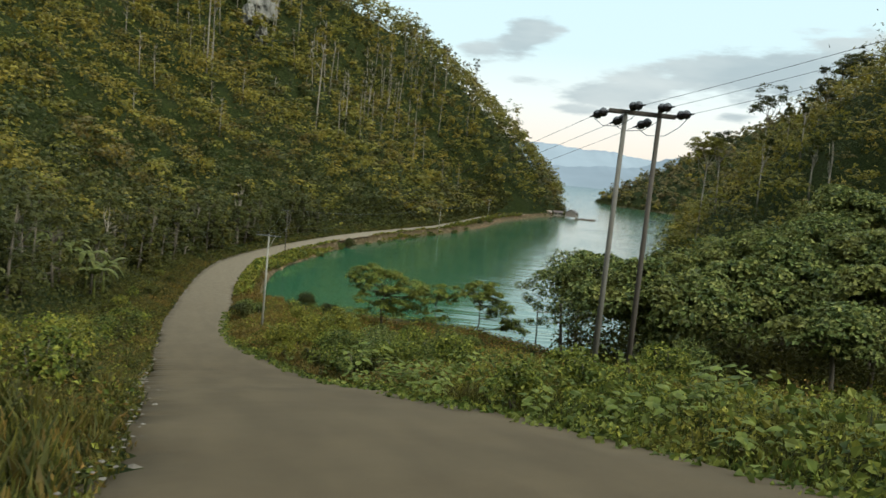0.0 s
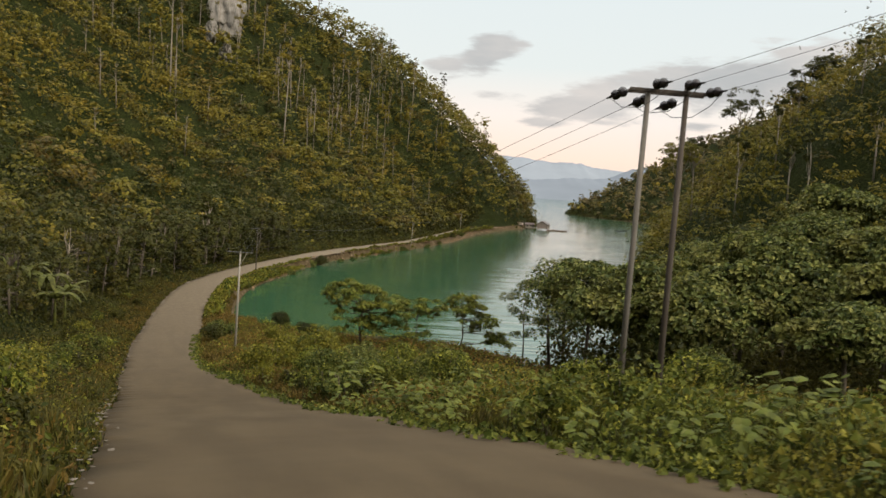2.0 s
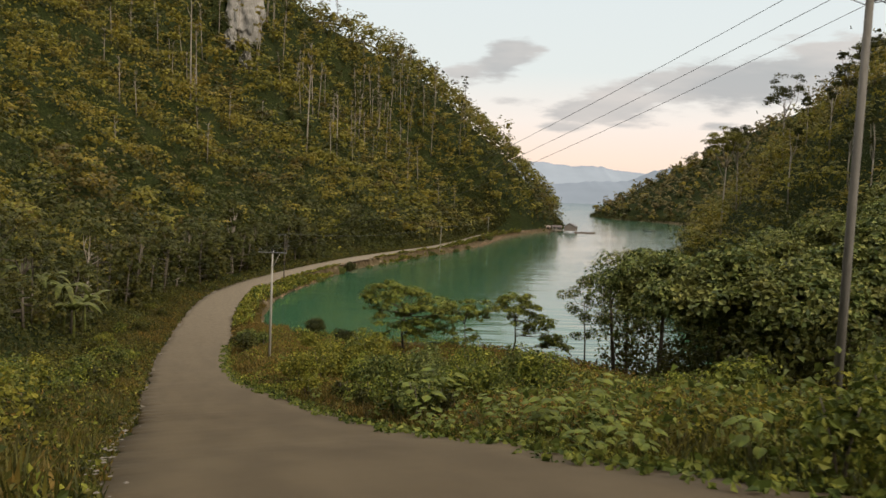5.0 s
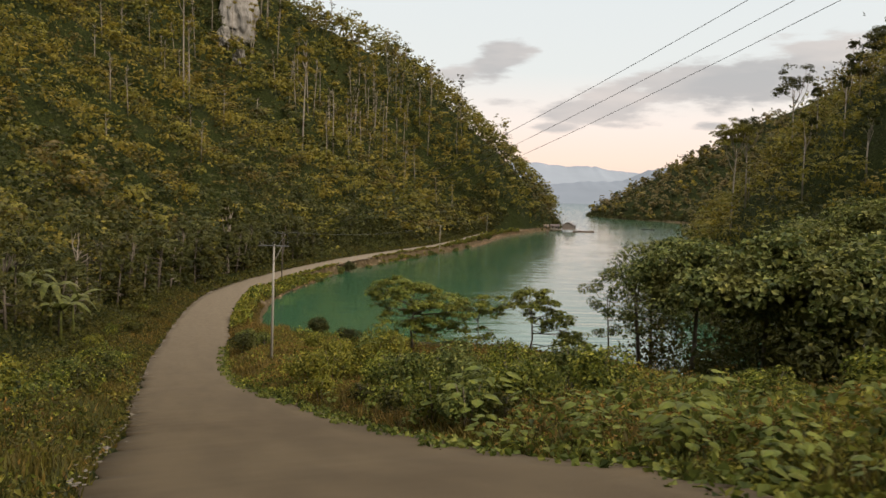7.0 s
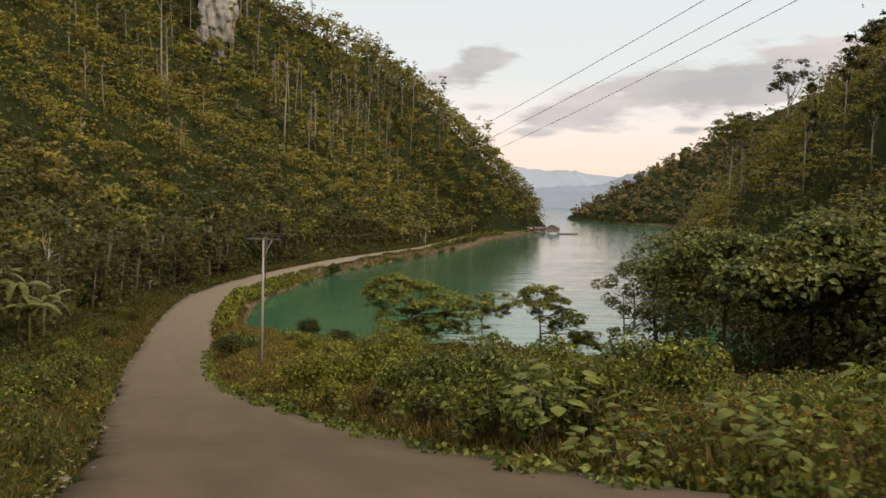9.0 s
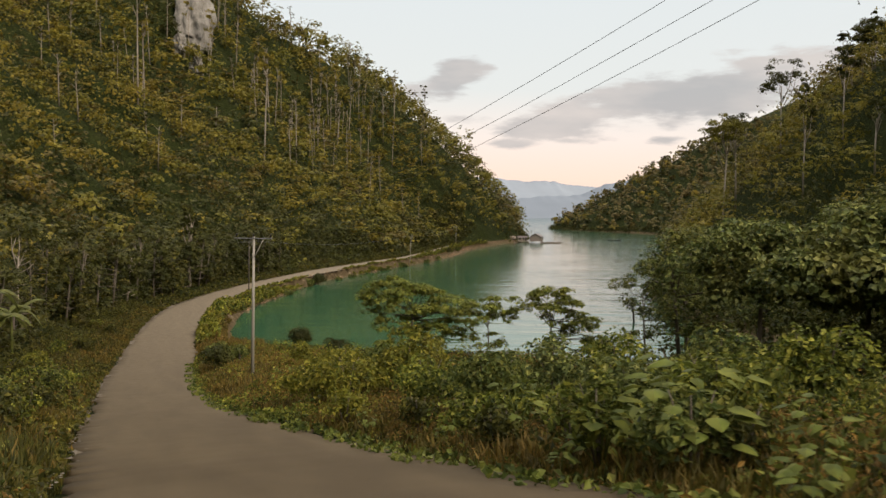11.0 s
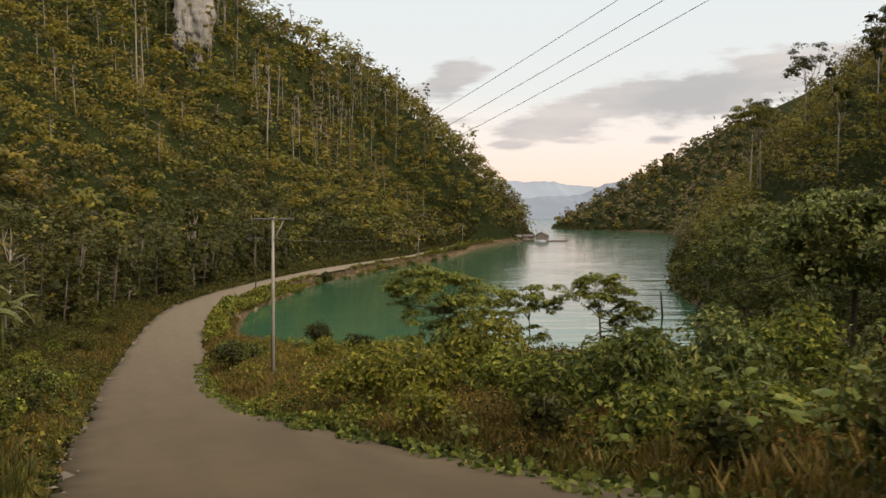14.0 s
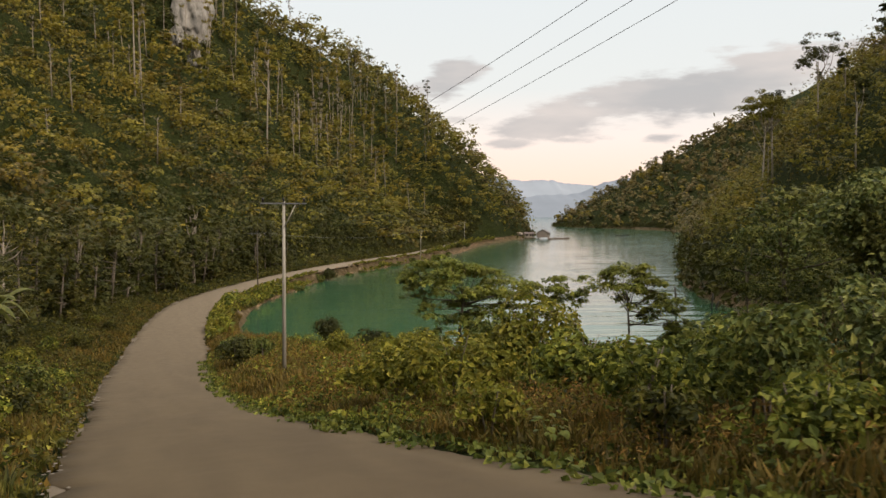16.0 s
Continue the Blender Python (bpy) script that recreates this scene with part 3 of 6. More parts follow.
def build_ground():
    xs = grid_axis([(-4800, -700, 820), (-700, -150, 50), (-150, -60, 5), (-60, -40, 1.6), (-40, 30, 1.2), (30, 90, 2), (90, 260, 8), (260, 900, 80), (900, 4800, 780)])
    ys = grid_axis([(-4800, -200, 920), (-200, -40, 20), (-40, 0, 2), (0, 130, 1.2), (130, 310, 1.3), (310, 560, 3), (560, 600, 8), (600, 1100, 20), (1100, 4800, 370)])
    gx, gy = np.meshgrid(xs, ys)
    z = land_height(gx.ravel(), gy.ravel())
    far_out = (np.abs(gx.ravel()) > 600) | (gy.ravel() < -150) | (gy.ravel() > 1150)
    z = np.where(far_out & (z > 0), np.minimum(z, 20), z)
    verts = np.stack([gx.ravel(), gy.ravel(), z], 1)
    nx, ny = len(xs), len(ys)
    i = np.arange(ny - 1)[:, None] * nx + np.arange(nx - 1)[None]
    i = i.ravel()
    faces = np.stack([i, i + 1, i + nx + 1, i + nx], 1)
    ob = new("ground", raw_mesh("ground", verts, faces, M_GROUND, True))
    tagged(ob, "dark soil and low undergrowth on the slopes round the lagoon", "ground", kind="structure")


def build_road():
    rng = np.random.default_rng(3)
    cols = 9
    f = np.linspace(0, 1, cols)
    n = 1400
    rl, ll = at_fraction(R_LINE, n), at_fraction(L_LINE, n)
    jag = lambda: np.convolve(rng.normal(size=n), np.ones(2) / 2, "same") * 0.10 + np.convolve(rng.normal(size=n), np.ones(5) / 5, "same") * 0.22 + np.convolve(rng.normal(size=n), np.ones(25) / 25, "same") * 0.7
    across = (rl - ll) / np.linalg.norm(rl - ll, axis=1)[:, None]
    rl, ll = rl + across * jag()[:, None], ll + across * jag()[:, None]
    p = ll[:, None] + (rl - ll)[:, None] * f[None, :, None]
    mid = (rl + ll) / 2
    z = road_z(mid[:, 1])[:, None] + 0.05 * np.sin(f * np.pi)[None] + 0.008 * wave(p[..., 0], p[..., 1], 9.0, 2.0)
    verts = np.concatenate([p, z[..., None]], 2).reshape(-1, 3)
    i = (np.arange(n - 1)[:, None] * cols + np.arange(cols - 1)[None]).ravel()
    faces = np.stack([i, i + 1, i + cols + 1, i + cols], 1)
    base = len(verts)
    edge = []
    for c in (0, cols - 1):
        edge.append(np.concatenate([p[:, c], (z[:, c] - 0.16)[:, None]], 1))
    verts = np.vstack([verts, *edge])
    k = np.arange(n - 1)
    lf = np.stack([k * cols, (k + 1) * cols, base + k + 1, base + k], 1)
    rf = np.stack([k * cols + cols - 1, base + n + k, base + n + k + 1, (k + 1) * cols + cols - 1], 1)
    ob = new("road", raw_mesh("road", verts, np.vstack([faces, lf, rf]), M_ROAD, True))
    tagged(ob, "narrow worn grey-brown paved road descending to the shore", "road", kind="structure")


def build_water():
    bm = bmesh.new()
    vs = [bm.verts.new(v) for v in ((-4800, -60, 0), (4800, -60, 0), (4800, 4800, 0), (-4800, 4800, 0))]
    bm.faces.new(vs)
    me = bpy.data.meshes.new("water")
    bm.to_mesh(me)
    bm.free()
    me.materials.append(M_WATER)
    tagged(new("water", me), "calm green lagoon water with faint ripples", "water", kind="structure")


def build_mountains():
    rng = np.random.default_rng(8)
    for nm, y0, prof, colour, label in (
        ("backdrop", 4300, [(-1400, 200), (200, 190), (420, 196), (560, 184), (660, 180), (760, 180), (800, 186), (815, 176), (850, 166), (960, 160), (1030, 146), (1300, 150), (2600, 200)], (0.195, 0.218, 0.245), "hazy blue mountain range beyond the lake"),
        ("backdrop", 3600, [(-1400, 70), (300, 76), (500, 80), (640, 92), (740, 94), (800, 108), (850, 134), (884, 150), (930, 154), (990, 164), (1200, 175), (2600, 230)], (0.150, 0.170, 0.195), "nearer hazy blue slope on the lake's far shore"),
    ):
        pr = np.array(prof, float)
        xs = np.linspace(-1400, 2600, 400)
        broad = np.interp(xs, pr[:, 0], pr[:, 1])
        top = broad + np.convolve(rng.normal(size=400), np.ones(7) / 7, "same") * 5 + np.convolve(rng.normal(size=400), np.ones(2) / 2, "same") * 1.4
        rows = []
        for f in (0.0, 0.25, 0.5, 0.75, 0.92, 1.0):
            rows.append(np.stack([xs, y0 - (1 - f) * 500 + wave(xs, xs * 0 + f * 300, 130, 1.0) * 40 * (1 - f), (top if f > 0.9 else broad) * f ** 0.8 - 2], 1))
        rows.append(np.stack([xs, y0 + 400 + xs * 0, xs * 0 - 2], 1))
        verts = np.vstack(rows)
        n = len(xs)
        i = (np.arange(len(rows) - 1)[:, None] * n + np.arange(n - 1)[None]).ravel()
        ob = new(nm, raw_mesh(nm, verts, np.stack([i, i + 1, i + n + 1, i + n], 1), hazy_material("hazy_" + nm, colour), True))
        tagged(ob, label, "mountains", kind="structure")


build_ground()
build_road()
build_water()
build_mountains()

# ---- woods on the slopes ----
WOOD_TINTS = (M_YELLOW, M_OLIVE, M_FOREST, M_BROWN, M_DARK_SHADE_LEAF)


def tiered_crown(rng, plates, per, spread=1.0, drop=0.55):
    """A crown of unit radius as flat sprays of leaves, one above the other: places, directions."""
    pos, nrm = [], []
    for i in range(plates):
        a, f = rng.uniform(0, 2 * np.pi), (0.0 if i == 0 else rng.uniform(0.25, 1.0) ** 0.7)
        c = np.array([f * math.cos(a) * 0.72, f * math.sin(a) * 0.72, drop * (1 - 1.5 * f * f) + rng.uniform(-0.22, 0.22)])
        w = rng.uniform(0.30, 0.50) * spread
        t, q = rng.uniform(0, 2 * np.pi, per), rng.uniform(0.02, 1.0, per) ** 0.5
        lobes = 1.0 + 0.28 * np.sin(t * int(rng.integers(3, 6)) + a)
        u = np.stack([np.cos(t), np.sin(t), 0 * t], 1)
        p = c + u * (q * w * lobes)[:, None]
        p[:, 2] += -0.30 * w * q ** 2 + rng.uniform(-0.05, 0.05, per) + f * w * 0.1
        pos.append(p)
        nrm.append(u * (0.10 + 0.55 * q[:, None]) + (0.25 * f * math.cos(a), 0.25 * f * math.sin(a), 1.0))
    return np.vstack(pos), np.vstack(nrm)


def forest(name, rng, x0, x1, y0, y1, spacing, keep, label, leaf=(0.6, 1.0), n=150, r=(2.2, 4.0), tall=(2.5, 6.0), flat=0.75, tints=(0.30, 0.28, 0.16, 0.10, 0.16), materials=WOOD_TINTS, front=None, tiers=0.7, skirt=0.6, leaflets=4):
    """One sheet of wood: crowns of layered sprays, or rounded ones, on the ground's height."""
    gx, gy = np.meshgrid(np.arange(x0, x1, spacing), np.arange(y0, y1, spacing))
    x = gx.ravel() + rng.uniform(-0.6, 0.6, gx.size) * spacing
    y = gy.ravel() + rng.uniform(-0.6, 0.6, gx.size) * spacing
    gap, side, _ = road_place(x, y)
    sd = shore_distance(x, y)
    # thinner far up and behind the slope
    ok = keep(x, y, gap, side, sd) & ((x > -0.58 * y - 10) | (rng.random(len(x)) < 0.3))
    x, y, gap = x[ok], y[ok], gap[ok]
    z = land_height(x, y)
    kinds = [tiered_crown(rng, int(rng.integers(7, 12)), max(2, n // 9), rng.uniform(0.9, 1.15), rng.uniform(0.45, 0.75)) for _ in range(10)]
    for _ in range(5):
        p, d = crown_points(rng, n, 1.0, 1.0, 1.0, 9, 0.7)
        kinds.append((p, d + (0, 0, 0.7)))
    vs, fs, slots, count = [], [], [], 0
    edges = np.cumsum(tints)
    # lighter, yellower crowns on spurs, browner in gullies; gully shade is put into tint
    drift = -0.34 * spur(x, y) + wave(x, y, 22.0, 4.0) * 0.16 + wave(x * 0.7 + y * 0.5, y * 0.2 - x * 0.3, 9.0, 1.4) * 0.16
    # tints darken towards the road: shade at the hill's foot, put into colour
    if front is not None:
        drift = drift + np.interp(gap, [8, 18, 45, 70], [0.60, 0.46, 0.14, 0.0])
    for cx, cy, cz, dr, ge in zip(x, y, z, drift, gap):
        rad = rng.uniform(*r) * (1.4 if rng.random() < 0.12 else 1.0)
        p, d = kinds[int(rng.integers(0, 10)) if rng.random() < tiers else int(rng.integers(10, 15))]
        k = max(10, int(len(p) * min(1.0, (rad / r[1]) ** 1.2)))
        pick = rng.permutation(len(p))[:k]
        a = rng.uniform(0, 2 * np.pi)
        turn = np.array([[math.cos(a), math.sin(a), 0], [-math.sin(a), math.cos(a), 0], [0, 0, 1]])
        p, d = p[pick] @ turn * (rad, rad, rad * flat * rng.uniform(0.7, 1.4)), d[pick] @ turn
        h = rng.uniform(*tall) * (1.5 if rng.random() < 0.1 else 1.0) * (1.0 + 0.35 * max(0.0, dr))
        edge = front is not None and front[0] < ge < front[1] and cy > front[2]
        if edge:
            h = h * 0.5 + rng.uniform(4.5, 8.5)
        p = p + np.array([cx, cy, cz + h])
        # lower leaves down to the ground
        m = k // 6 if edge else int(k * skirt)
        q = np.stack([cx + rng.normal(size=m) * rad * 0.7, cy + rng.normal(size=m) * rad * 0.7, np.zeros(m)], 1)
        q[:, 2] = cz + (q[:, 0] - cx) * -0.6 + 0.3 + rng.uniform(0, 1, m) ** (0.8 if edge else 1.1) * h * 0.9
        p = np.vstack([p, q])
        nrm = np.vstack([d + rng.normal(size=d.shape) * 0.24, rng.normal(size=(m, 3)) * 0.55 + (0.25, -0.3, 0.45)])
        v, f = rosette_arrays(p, nrm, rng.uniform(*leaf, len(p)), rng, leaflets)
        vs.append(v)
        fs.append(f + count)
        count += len(v)
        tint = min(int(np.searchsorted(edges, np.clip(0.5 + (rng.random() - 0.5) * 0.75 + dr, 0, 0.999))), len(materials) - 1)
        # front-row crowns drop the light tints, as painted shade of the wood's edge
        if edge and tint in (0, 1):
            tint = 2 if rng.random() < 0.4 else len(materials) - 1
        # over half the lower leaves go darkest: shade under the crowns, put into tint
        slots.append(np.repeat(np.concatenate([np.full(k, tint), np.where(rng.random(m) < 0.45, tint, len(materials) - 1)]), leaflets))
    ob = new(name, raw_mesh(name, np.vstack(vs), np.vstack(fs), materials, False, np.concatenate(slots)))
    return tagged(ob, label, "woods", kind="stuff")


def build_woods():
    rng = np.random.default_rng(11)
    left = lambda near, reach: (lambda x, y, gap, side, sd: (side < 0) & (gap > near) & (gap < reach))
    hill_label = "dense green and olive broadleaf wood covering the steep hillside"
    foot = lambda near, reach: (lambda x, y, gap, side, sd: (side < 0) & (gap > np.interp(y, [60, 85, 100, 111, 124, 150, 200], [13.0, 12.5, 11.5, 10.5, 9.0, 7.4, near])) & (gap < reach) & ~((np.abs(x + 36.5) < 7) & (np.abs(y - 92.5) < 8.5)))
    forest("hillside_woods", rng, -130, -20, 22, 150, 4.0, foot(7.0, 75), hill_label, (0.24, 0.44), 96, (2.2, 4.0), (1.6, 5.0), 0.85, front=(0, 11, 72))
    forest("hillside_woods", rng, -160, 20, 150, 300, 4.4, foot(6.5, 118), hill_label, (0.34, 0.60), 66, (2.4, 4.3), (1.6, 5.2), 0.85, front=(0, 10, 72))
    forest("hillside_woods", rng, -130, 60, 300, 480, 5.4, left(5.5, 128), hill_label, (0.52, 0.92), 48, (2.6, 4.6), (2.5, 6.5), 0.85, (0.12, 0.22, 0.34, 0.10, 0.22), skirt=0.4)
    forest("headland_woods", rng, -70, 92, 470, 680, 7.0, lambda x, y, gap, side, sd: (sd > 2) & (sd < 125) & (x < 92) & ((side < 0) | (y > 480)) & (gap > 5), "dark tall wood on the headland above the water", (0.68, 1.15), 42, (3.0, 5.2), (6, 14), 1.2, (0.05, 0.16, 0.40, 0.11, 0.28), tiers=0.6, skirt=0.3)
    forest("lagoon_woods", rng, 34, 120, 60, 290, 5.0, lambda x, y, gap, side, sd: (sd > 4.0) & (sd < 62) & (side > 0) & ((y > 118) | (x > 42)) & (x < 46 + y * 0.32), "dense wood on the steep slope beside the lagoon", (0.32, 0.56), 78, (2.4, 4.3), (3, 7), 0.95, (0.14, 0.32, 0.34, 0.14, 0.06), leaflets=3)
    far_tints = (M_OLIVE, M_FOREST_FAR, M_FOREST_FAR, M_BROWN, M_DARK_SHADE_LEAF)
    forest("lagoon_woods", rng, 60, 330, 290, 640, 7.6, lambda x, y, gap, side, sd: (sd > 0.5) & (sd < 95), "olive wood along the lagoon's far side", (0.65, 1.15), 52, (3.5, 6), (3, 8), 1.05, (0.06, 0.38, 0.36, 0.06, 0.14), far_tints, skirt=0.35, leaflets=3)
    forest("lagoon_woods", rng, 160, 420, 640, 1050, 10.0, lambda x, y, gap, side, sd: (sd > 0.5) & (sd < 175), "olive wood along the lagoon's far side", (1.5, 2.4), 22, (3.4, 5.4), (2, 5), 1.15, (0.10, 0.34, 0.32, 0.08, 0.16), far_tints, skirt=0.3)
    # low growth over the far waterlines
    rng3 = np.random.default_rng(17)
    for k0, k1, n, s in ((14, 18, 5200, 1.3), (24, 41, 15000, 1.5)):
        line = smooth_line(WATER[k0:k1], 1.0)
        q = line[rng3.integers(0, len(line), n)] + rng3.normal(size=(n, 2)) * 1.6
        q = q[(q[:, 1] > 534)] if k0 < 20 else q
        n = len(q)
        q[:, 0] += np.where(q[:, 1] < 260, 2.8, 1.2) if k0 > 20 else -0.8
        z = np.maximum(land_height(q[:, 0], q[:, 1]), 0.0) + rng3.uniform(0, 1, n) ** 1.3 * 3.6 * (0.8 + 0.5 * wave(q[:, 0], q[:, 1], 7.0, 2.0)) + 0.2
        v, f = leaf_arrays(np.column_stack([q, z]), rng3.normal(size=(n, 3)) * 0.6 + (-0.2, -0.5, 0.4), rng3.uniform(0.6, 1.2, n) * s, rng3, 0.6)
        tagged(new("shore_scrub", raw_mesh("shore_scrub", v, f, M_DARK_SHADE_LEAF)), "dark scrub hanging over the far waterline", "scrub", kind="stuff")
    # shrubs under the first trees, with the hollows' shade put into the leaf colour
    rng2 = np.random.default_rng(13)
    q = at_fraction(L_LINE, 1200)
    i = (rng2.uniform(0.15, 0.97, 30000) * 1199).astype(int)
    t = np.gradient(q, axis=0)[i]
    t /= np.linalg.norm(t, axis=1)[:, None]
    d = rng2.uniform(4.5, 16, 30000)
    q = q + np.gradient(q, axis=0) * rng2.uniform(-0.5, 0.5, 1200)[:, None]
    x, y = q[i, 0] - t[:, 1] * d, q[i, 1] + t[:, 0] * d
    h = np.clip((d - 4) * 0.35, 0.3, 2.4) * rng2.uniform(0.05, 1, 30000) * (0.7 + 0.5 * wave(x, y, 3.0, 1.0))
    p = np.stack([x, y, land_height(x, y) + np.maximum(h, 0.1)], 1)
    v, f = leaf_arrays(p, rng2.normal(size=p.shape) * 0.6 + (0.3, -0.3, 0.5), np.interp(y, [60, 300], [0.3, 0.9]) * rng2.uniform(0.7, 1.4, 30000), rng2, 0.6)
    tagged(new("undergrowth", raw_mesh("undergrowth", v, f, M_DARK_SHADE_LEAF)), "shrubs and saplings under the hillside trees, leaves darkened for their shade", "undergrowth", kind="stuff")


build_woods()

# ---- plants beside the road ----


def verge(name, rng, n, sample, height, size, material, label, category, slim=0.55, upright=0.5, fold=0.18, spill=0.0, wet=0.5):
    """Leaves of low plants, joined: places from sample(), a wavy top, leaves mostly near it."""
    x, y = sample(rng, n)
    gap, side, _ = road_place(x, y)
    ok = (gap > 0.10 - spill + (0.30 + 0.5 * spill) * wave(x, y, 1.1, 5.0)) & (shore_distance(x, y) > wet)
    x, y, gap = x[ok], y[ok], gap[ok]
    z = np.maximum(land_height(x, y), np.where(gap < 0.4, road_place(x, y)[2] + 0.03, -9))
    top = height * (0.66 + 0.62 * wave(x, y, 4.2, 0.3) + 0.50 * wave(x, y, 1.6, 3.1) + 0.34 * wave(x, y, 0.6, 1.9)) * np.clip(gap * 0.36 + 0.16, 0.12, 1)
    top = np.maximum(top, 0.08)
    h = top * rng.uniform(0.05, 1.0, len(x)) ** 0.7
    p = np.stack([x, y, z + h], 1)
    nrm = rng.normal(size=p.shape) * 0.6 + (0, 0, upright * 0.8)
    v, f = leaf_arrays(p, nrm, rng.uniform(*size, len(x)), rng, slim, fold)
    return tagged(new(name, raw_mesh(name, v, f, material)), label, category, kind="stuff")


def blades(name, rng, n, sample, height, material, label, width=(0.010, 0.028)):
    """Grass: bent tapering blades that stand in loose tufts."""
    x, y = sample(rng, n // 7)
    x = np.repeat(x, 7) + rng.normal(size=len(x) * 7) * 0.09
    y = np.repeat(y, 7) + rng.normal(size=len(y) * 7) * 0.09
    gap, side, _ = road_place(x, y)
    ok = (gap > -0.05 + 0.30 * wave(x, y, 1.1, 5.0)) & (shore_distance(x, y) > 0.5)
    x, y, gap = x[ok], y[ok], gap[ok]
    z = land_height(x, y)
    k = len(x)
    h = height * (0.75 + 0.35 * wave(x, y, 2.4, 1.0)) * rng.uniform(0.35, 1.1, k) * np.clip(gap * 0.6 + 0.4, 0.3, 1)
    a = rng.uniform(0, 2 * np.pi, k)
    lean = h * rng.uniform(0.1, 0.65, k)
    d = np.stack([np.cos(a), np.sin(a), 0 * a], 1)
    w = np.stack([-np.sin(a), np.cos(a), 0 * a], 1) * rng.uniform(*width, k)[:, None]
    base = np.stack([x, y, z - 0.03], 1)
    mid = base + d * (lean * 0.35)[:, None] + np.stack([0 * h, 0 * h, h * 0.62], 1)
    tip = base + d * lean[:, None] + np.stack([0 * h, 0 * h, h], 1)
    verts = np.stack([base, mid + w, tip, mid - w], 1).reshape(-1, 3)
    f = np.arange(4 * k).reshape(-1, 4)
    return tagged(new(name, raw_mesh(name, verts, f, material)), label, "grass", kind="stuff")


def beside(line, out, k0, k1, reach, power=1.0, start=0.0):
    """Random places beside a road edge between fractions k0 and k1, to a reach in metres."""
    def sample(rng, n):
        q = at_fraction(line, 1200)
        u = rng.uniform(k0, k1, n) * 1198
        i = u.astype(int)
        t = np.gradient(q, axis=0)[i]
        q = q[i] + (q[i + 1] - q[i]) * (u - i)[:, None]
        t /= np.linalg.norm(t, axis=1)[:, None]
        nrm = np.stack([t[:, 1], -t[:, 0]], 1) * out
        d = rng.uniform(0, 1, n) ** power * reach + start
        return q[:, 0] + nrm[:, 0] * d, q[:, 1] + nrm[:, 1] * d
    return sample


def patch(x0, x1, y0, y1):
    return lambda rng, n: (rng.uniform(x0, x1, n), rng.uniform(y0, y1, n))


def build_verges():
    rng = np.random.default_rng(21)
    weeds = "lush broad-leaved weeds and vines along the road"
    verge("roadside_plants", rng, 38000, beside(R_LINE, 1, 0.045, 0.118, 11, 1.3), 0.85, (0.05, 0.13), M_VERGE, weeds, "plants", 0.6)
    verge("roadside_plants", rng, 20000, beside(R_LINE, 1, 0.11, 0.18, 11, 0.9, 0.5), 0.85, (0.05, 0.13), M_VERGE, weeds, "plants", 0.6)
    verge("roadside_plants", rng, 9000, beside(R_LINE, 1, 0.045, 0.2, 10, 1.1), 1.0, (0.06, 0.17), M_DARK_SHADE_WEED, "dark green leafy weeds beside the road", "plants", 0.5)
    verge("creepers", rng, 7500, beside(R_LINE, 1, 0.045, 0.26, 2.2, 1.3, -0.7), 0.45, (0.10, 0.22), M_VINE, "creeper with broad leaves spilling over the road's edge", "creeper", 0.85, spill=0.6)
    verge("roadside_plants", rng, 5000, beside(R_LINE, 1, 0.045, 0.125, 9, 1.1), 1.1, (0.14, 0.27), M_VINE, weeds, "plants", 0.85)
    verge("roadside_plants", rng, 26000, beside(R_LINE, 1, 0.165, 0.27, 16, 1.3), 1.0, (0.10, 0.24), M_VERGE, weeds, "plants", 0.6)
    verge("dry_weeds", rng, 24000, beside(R_LINE, 1, 0.105, 0.19, 6, 0.8, 0.5), 0.95, (0.05, 0.15), M_RUSTY, "rust-brown drying weeds on the bank above the lagoon", "plants", 0.4, 0.3)
    verge("dry_weeds", rng, 16000, beside(R_LINE, 1, 0.18, 0.30, 7, 0.9), 1.0, (0.08, 0.22), M_RUSTY, "rust-brown drying weeds on the bank above the lagoon", "plants", 0.4)
    blades("roadside_grass", rng, 17000, beside(R_LINE, 1, 0.045, 0.13, 9, 1.2), 0.8, M_DARK_SHADE_WEED, "long green grass along the road")
    blades("roadside_grass", rng, 30000, beside(R_LINE, 1, 0.11, 0.20, 6, 0.9, 0.3), 0.72, M_GRASS, "dry yellowish grass on the bank above the lagoon", (0.012, 0.034))
    blades("roadside_grass", rng, 22000, beside(R_LINE, 1, 0.19, 0.36, 7, 1.0), 0.9, M_GRASS, "dry yellowish grass on the bank above the lagoon", (0.02, 0.05))
    # most weeds on this side have the hill's shade put into their colour
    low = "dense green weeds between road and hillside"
    verge("roadside_plants", rng, 42000, beside(L_LINE, -1, 0.02, 0.15, 9.5, 1.2), 1.2, (0.06, 0.16), M_DARK_SHADE_WEED, low, "plants", 0.55)
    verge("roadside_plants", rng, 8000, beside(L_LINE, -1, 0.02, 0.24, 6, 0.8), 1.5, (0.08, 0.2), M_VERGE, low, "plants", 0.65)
    verge("roadside_plants", rng, 30000, beside(L_LINE, -1, 0.14, 0.36, 8.0, 1.1), 1.25, (0.14, 0.32), M_DARK_SHADE_WEED, low, "plants", 0.6)
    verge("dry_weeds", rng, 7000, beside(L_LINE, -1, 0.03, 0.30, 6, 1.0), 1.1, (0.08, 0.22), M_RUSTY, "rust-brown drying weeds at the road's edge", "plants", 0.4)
    blades("roadside_grass", rng, 28000, beside(L_LINE, -1, 0.02, 0.16, 6, 1.1), 1.0, M_DARK_SHADE_WEED, "long green grass between road and hillside")
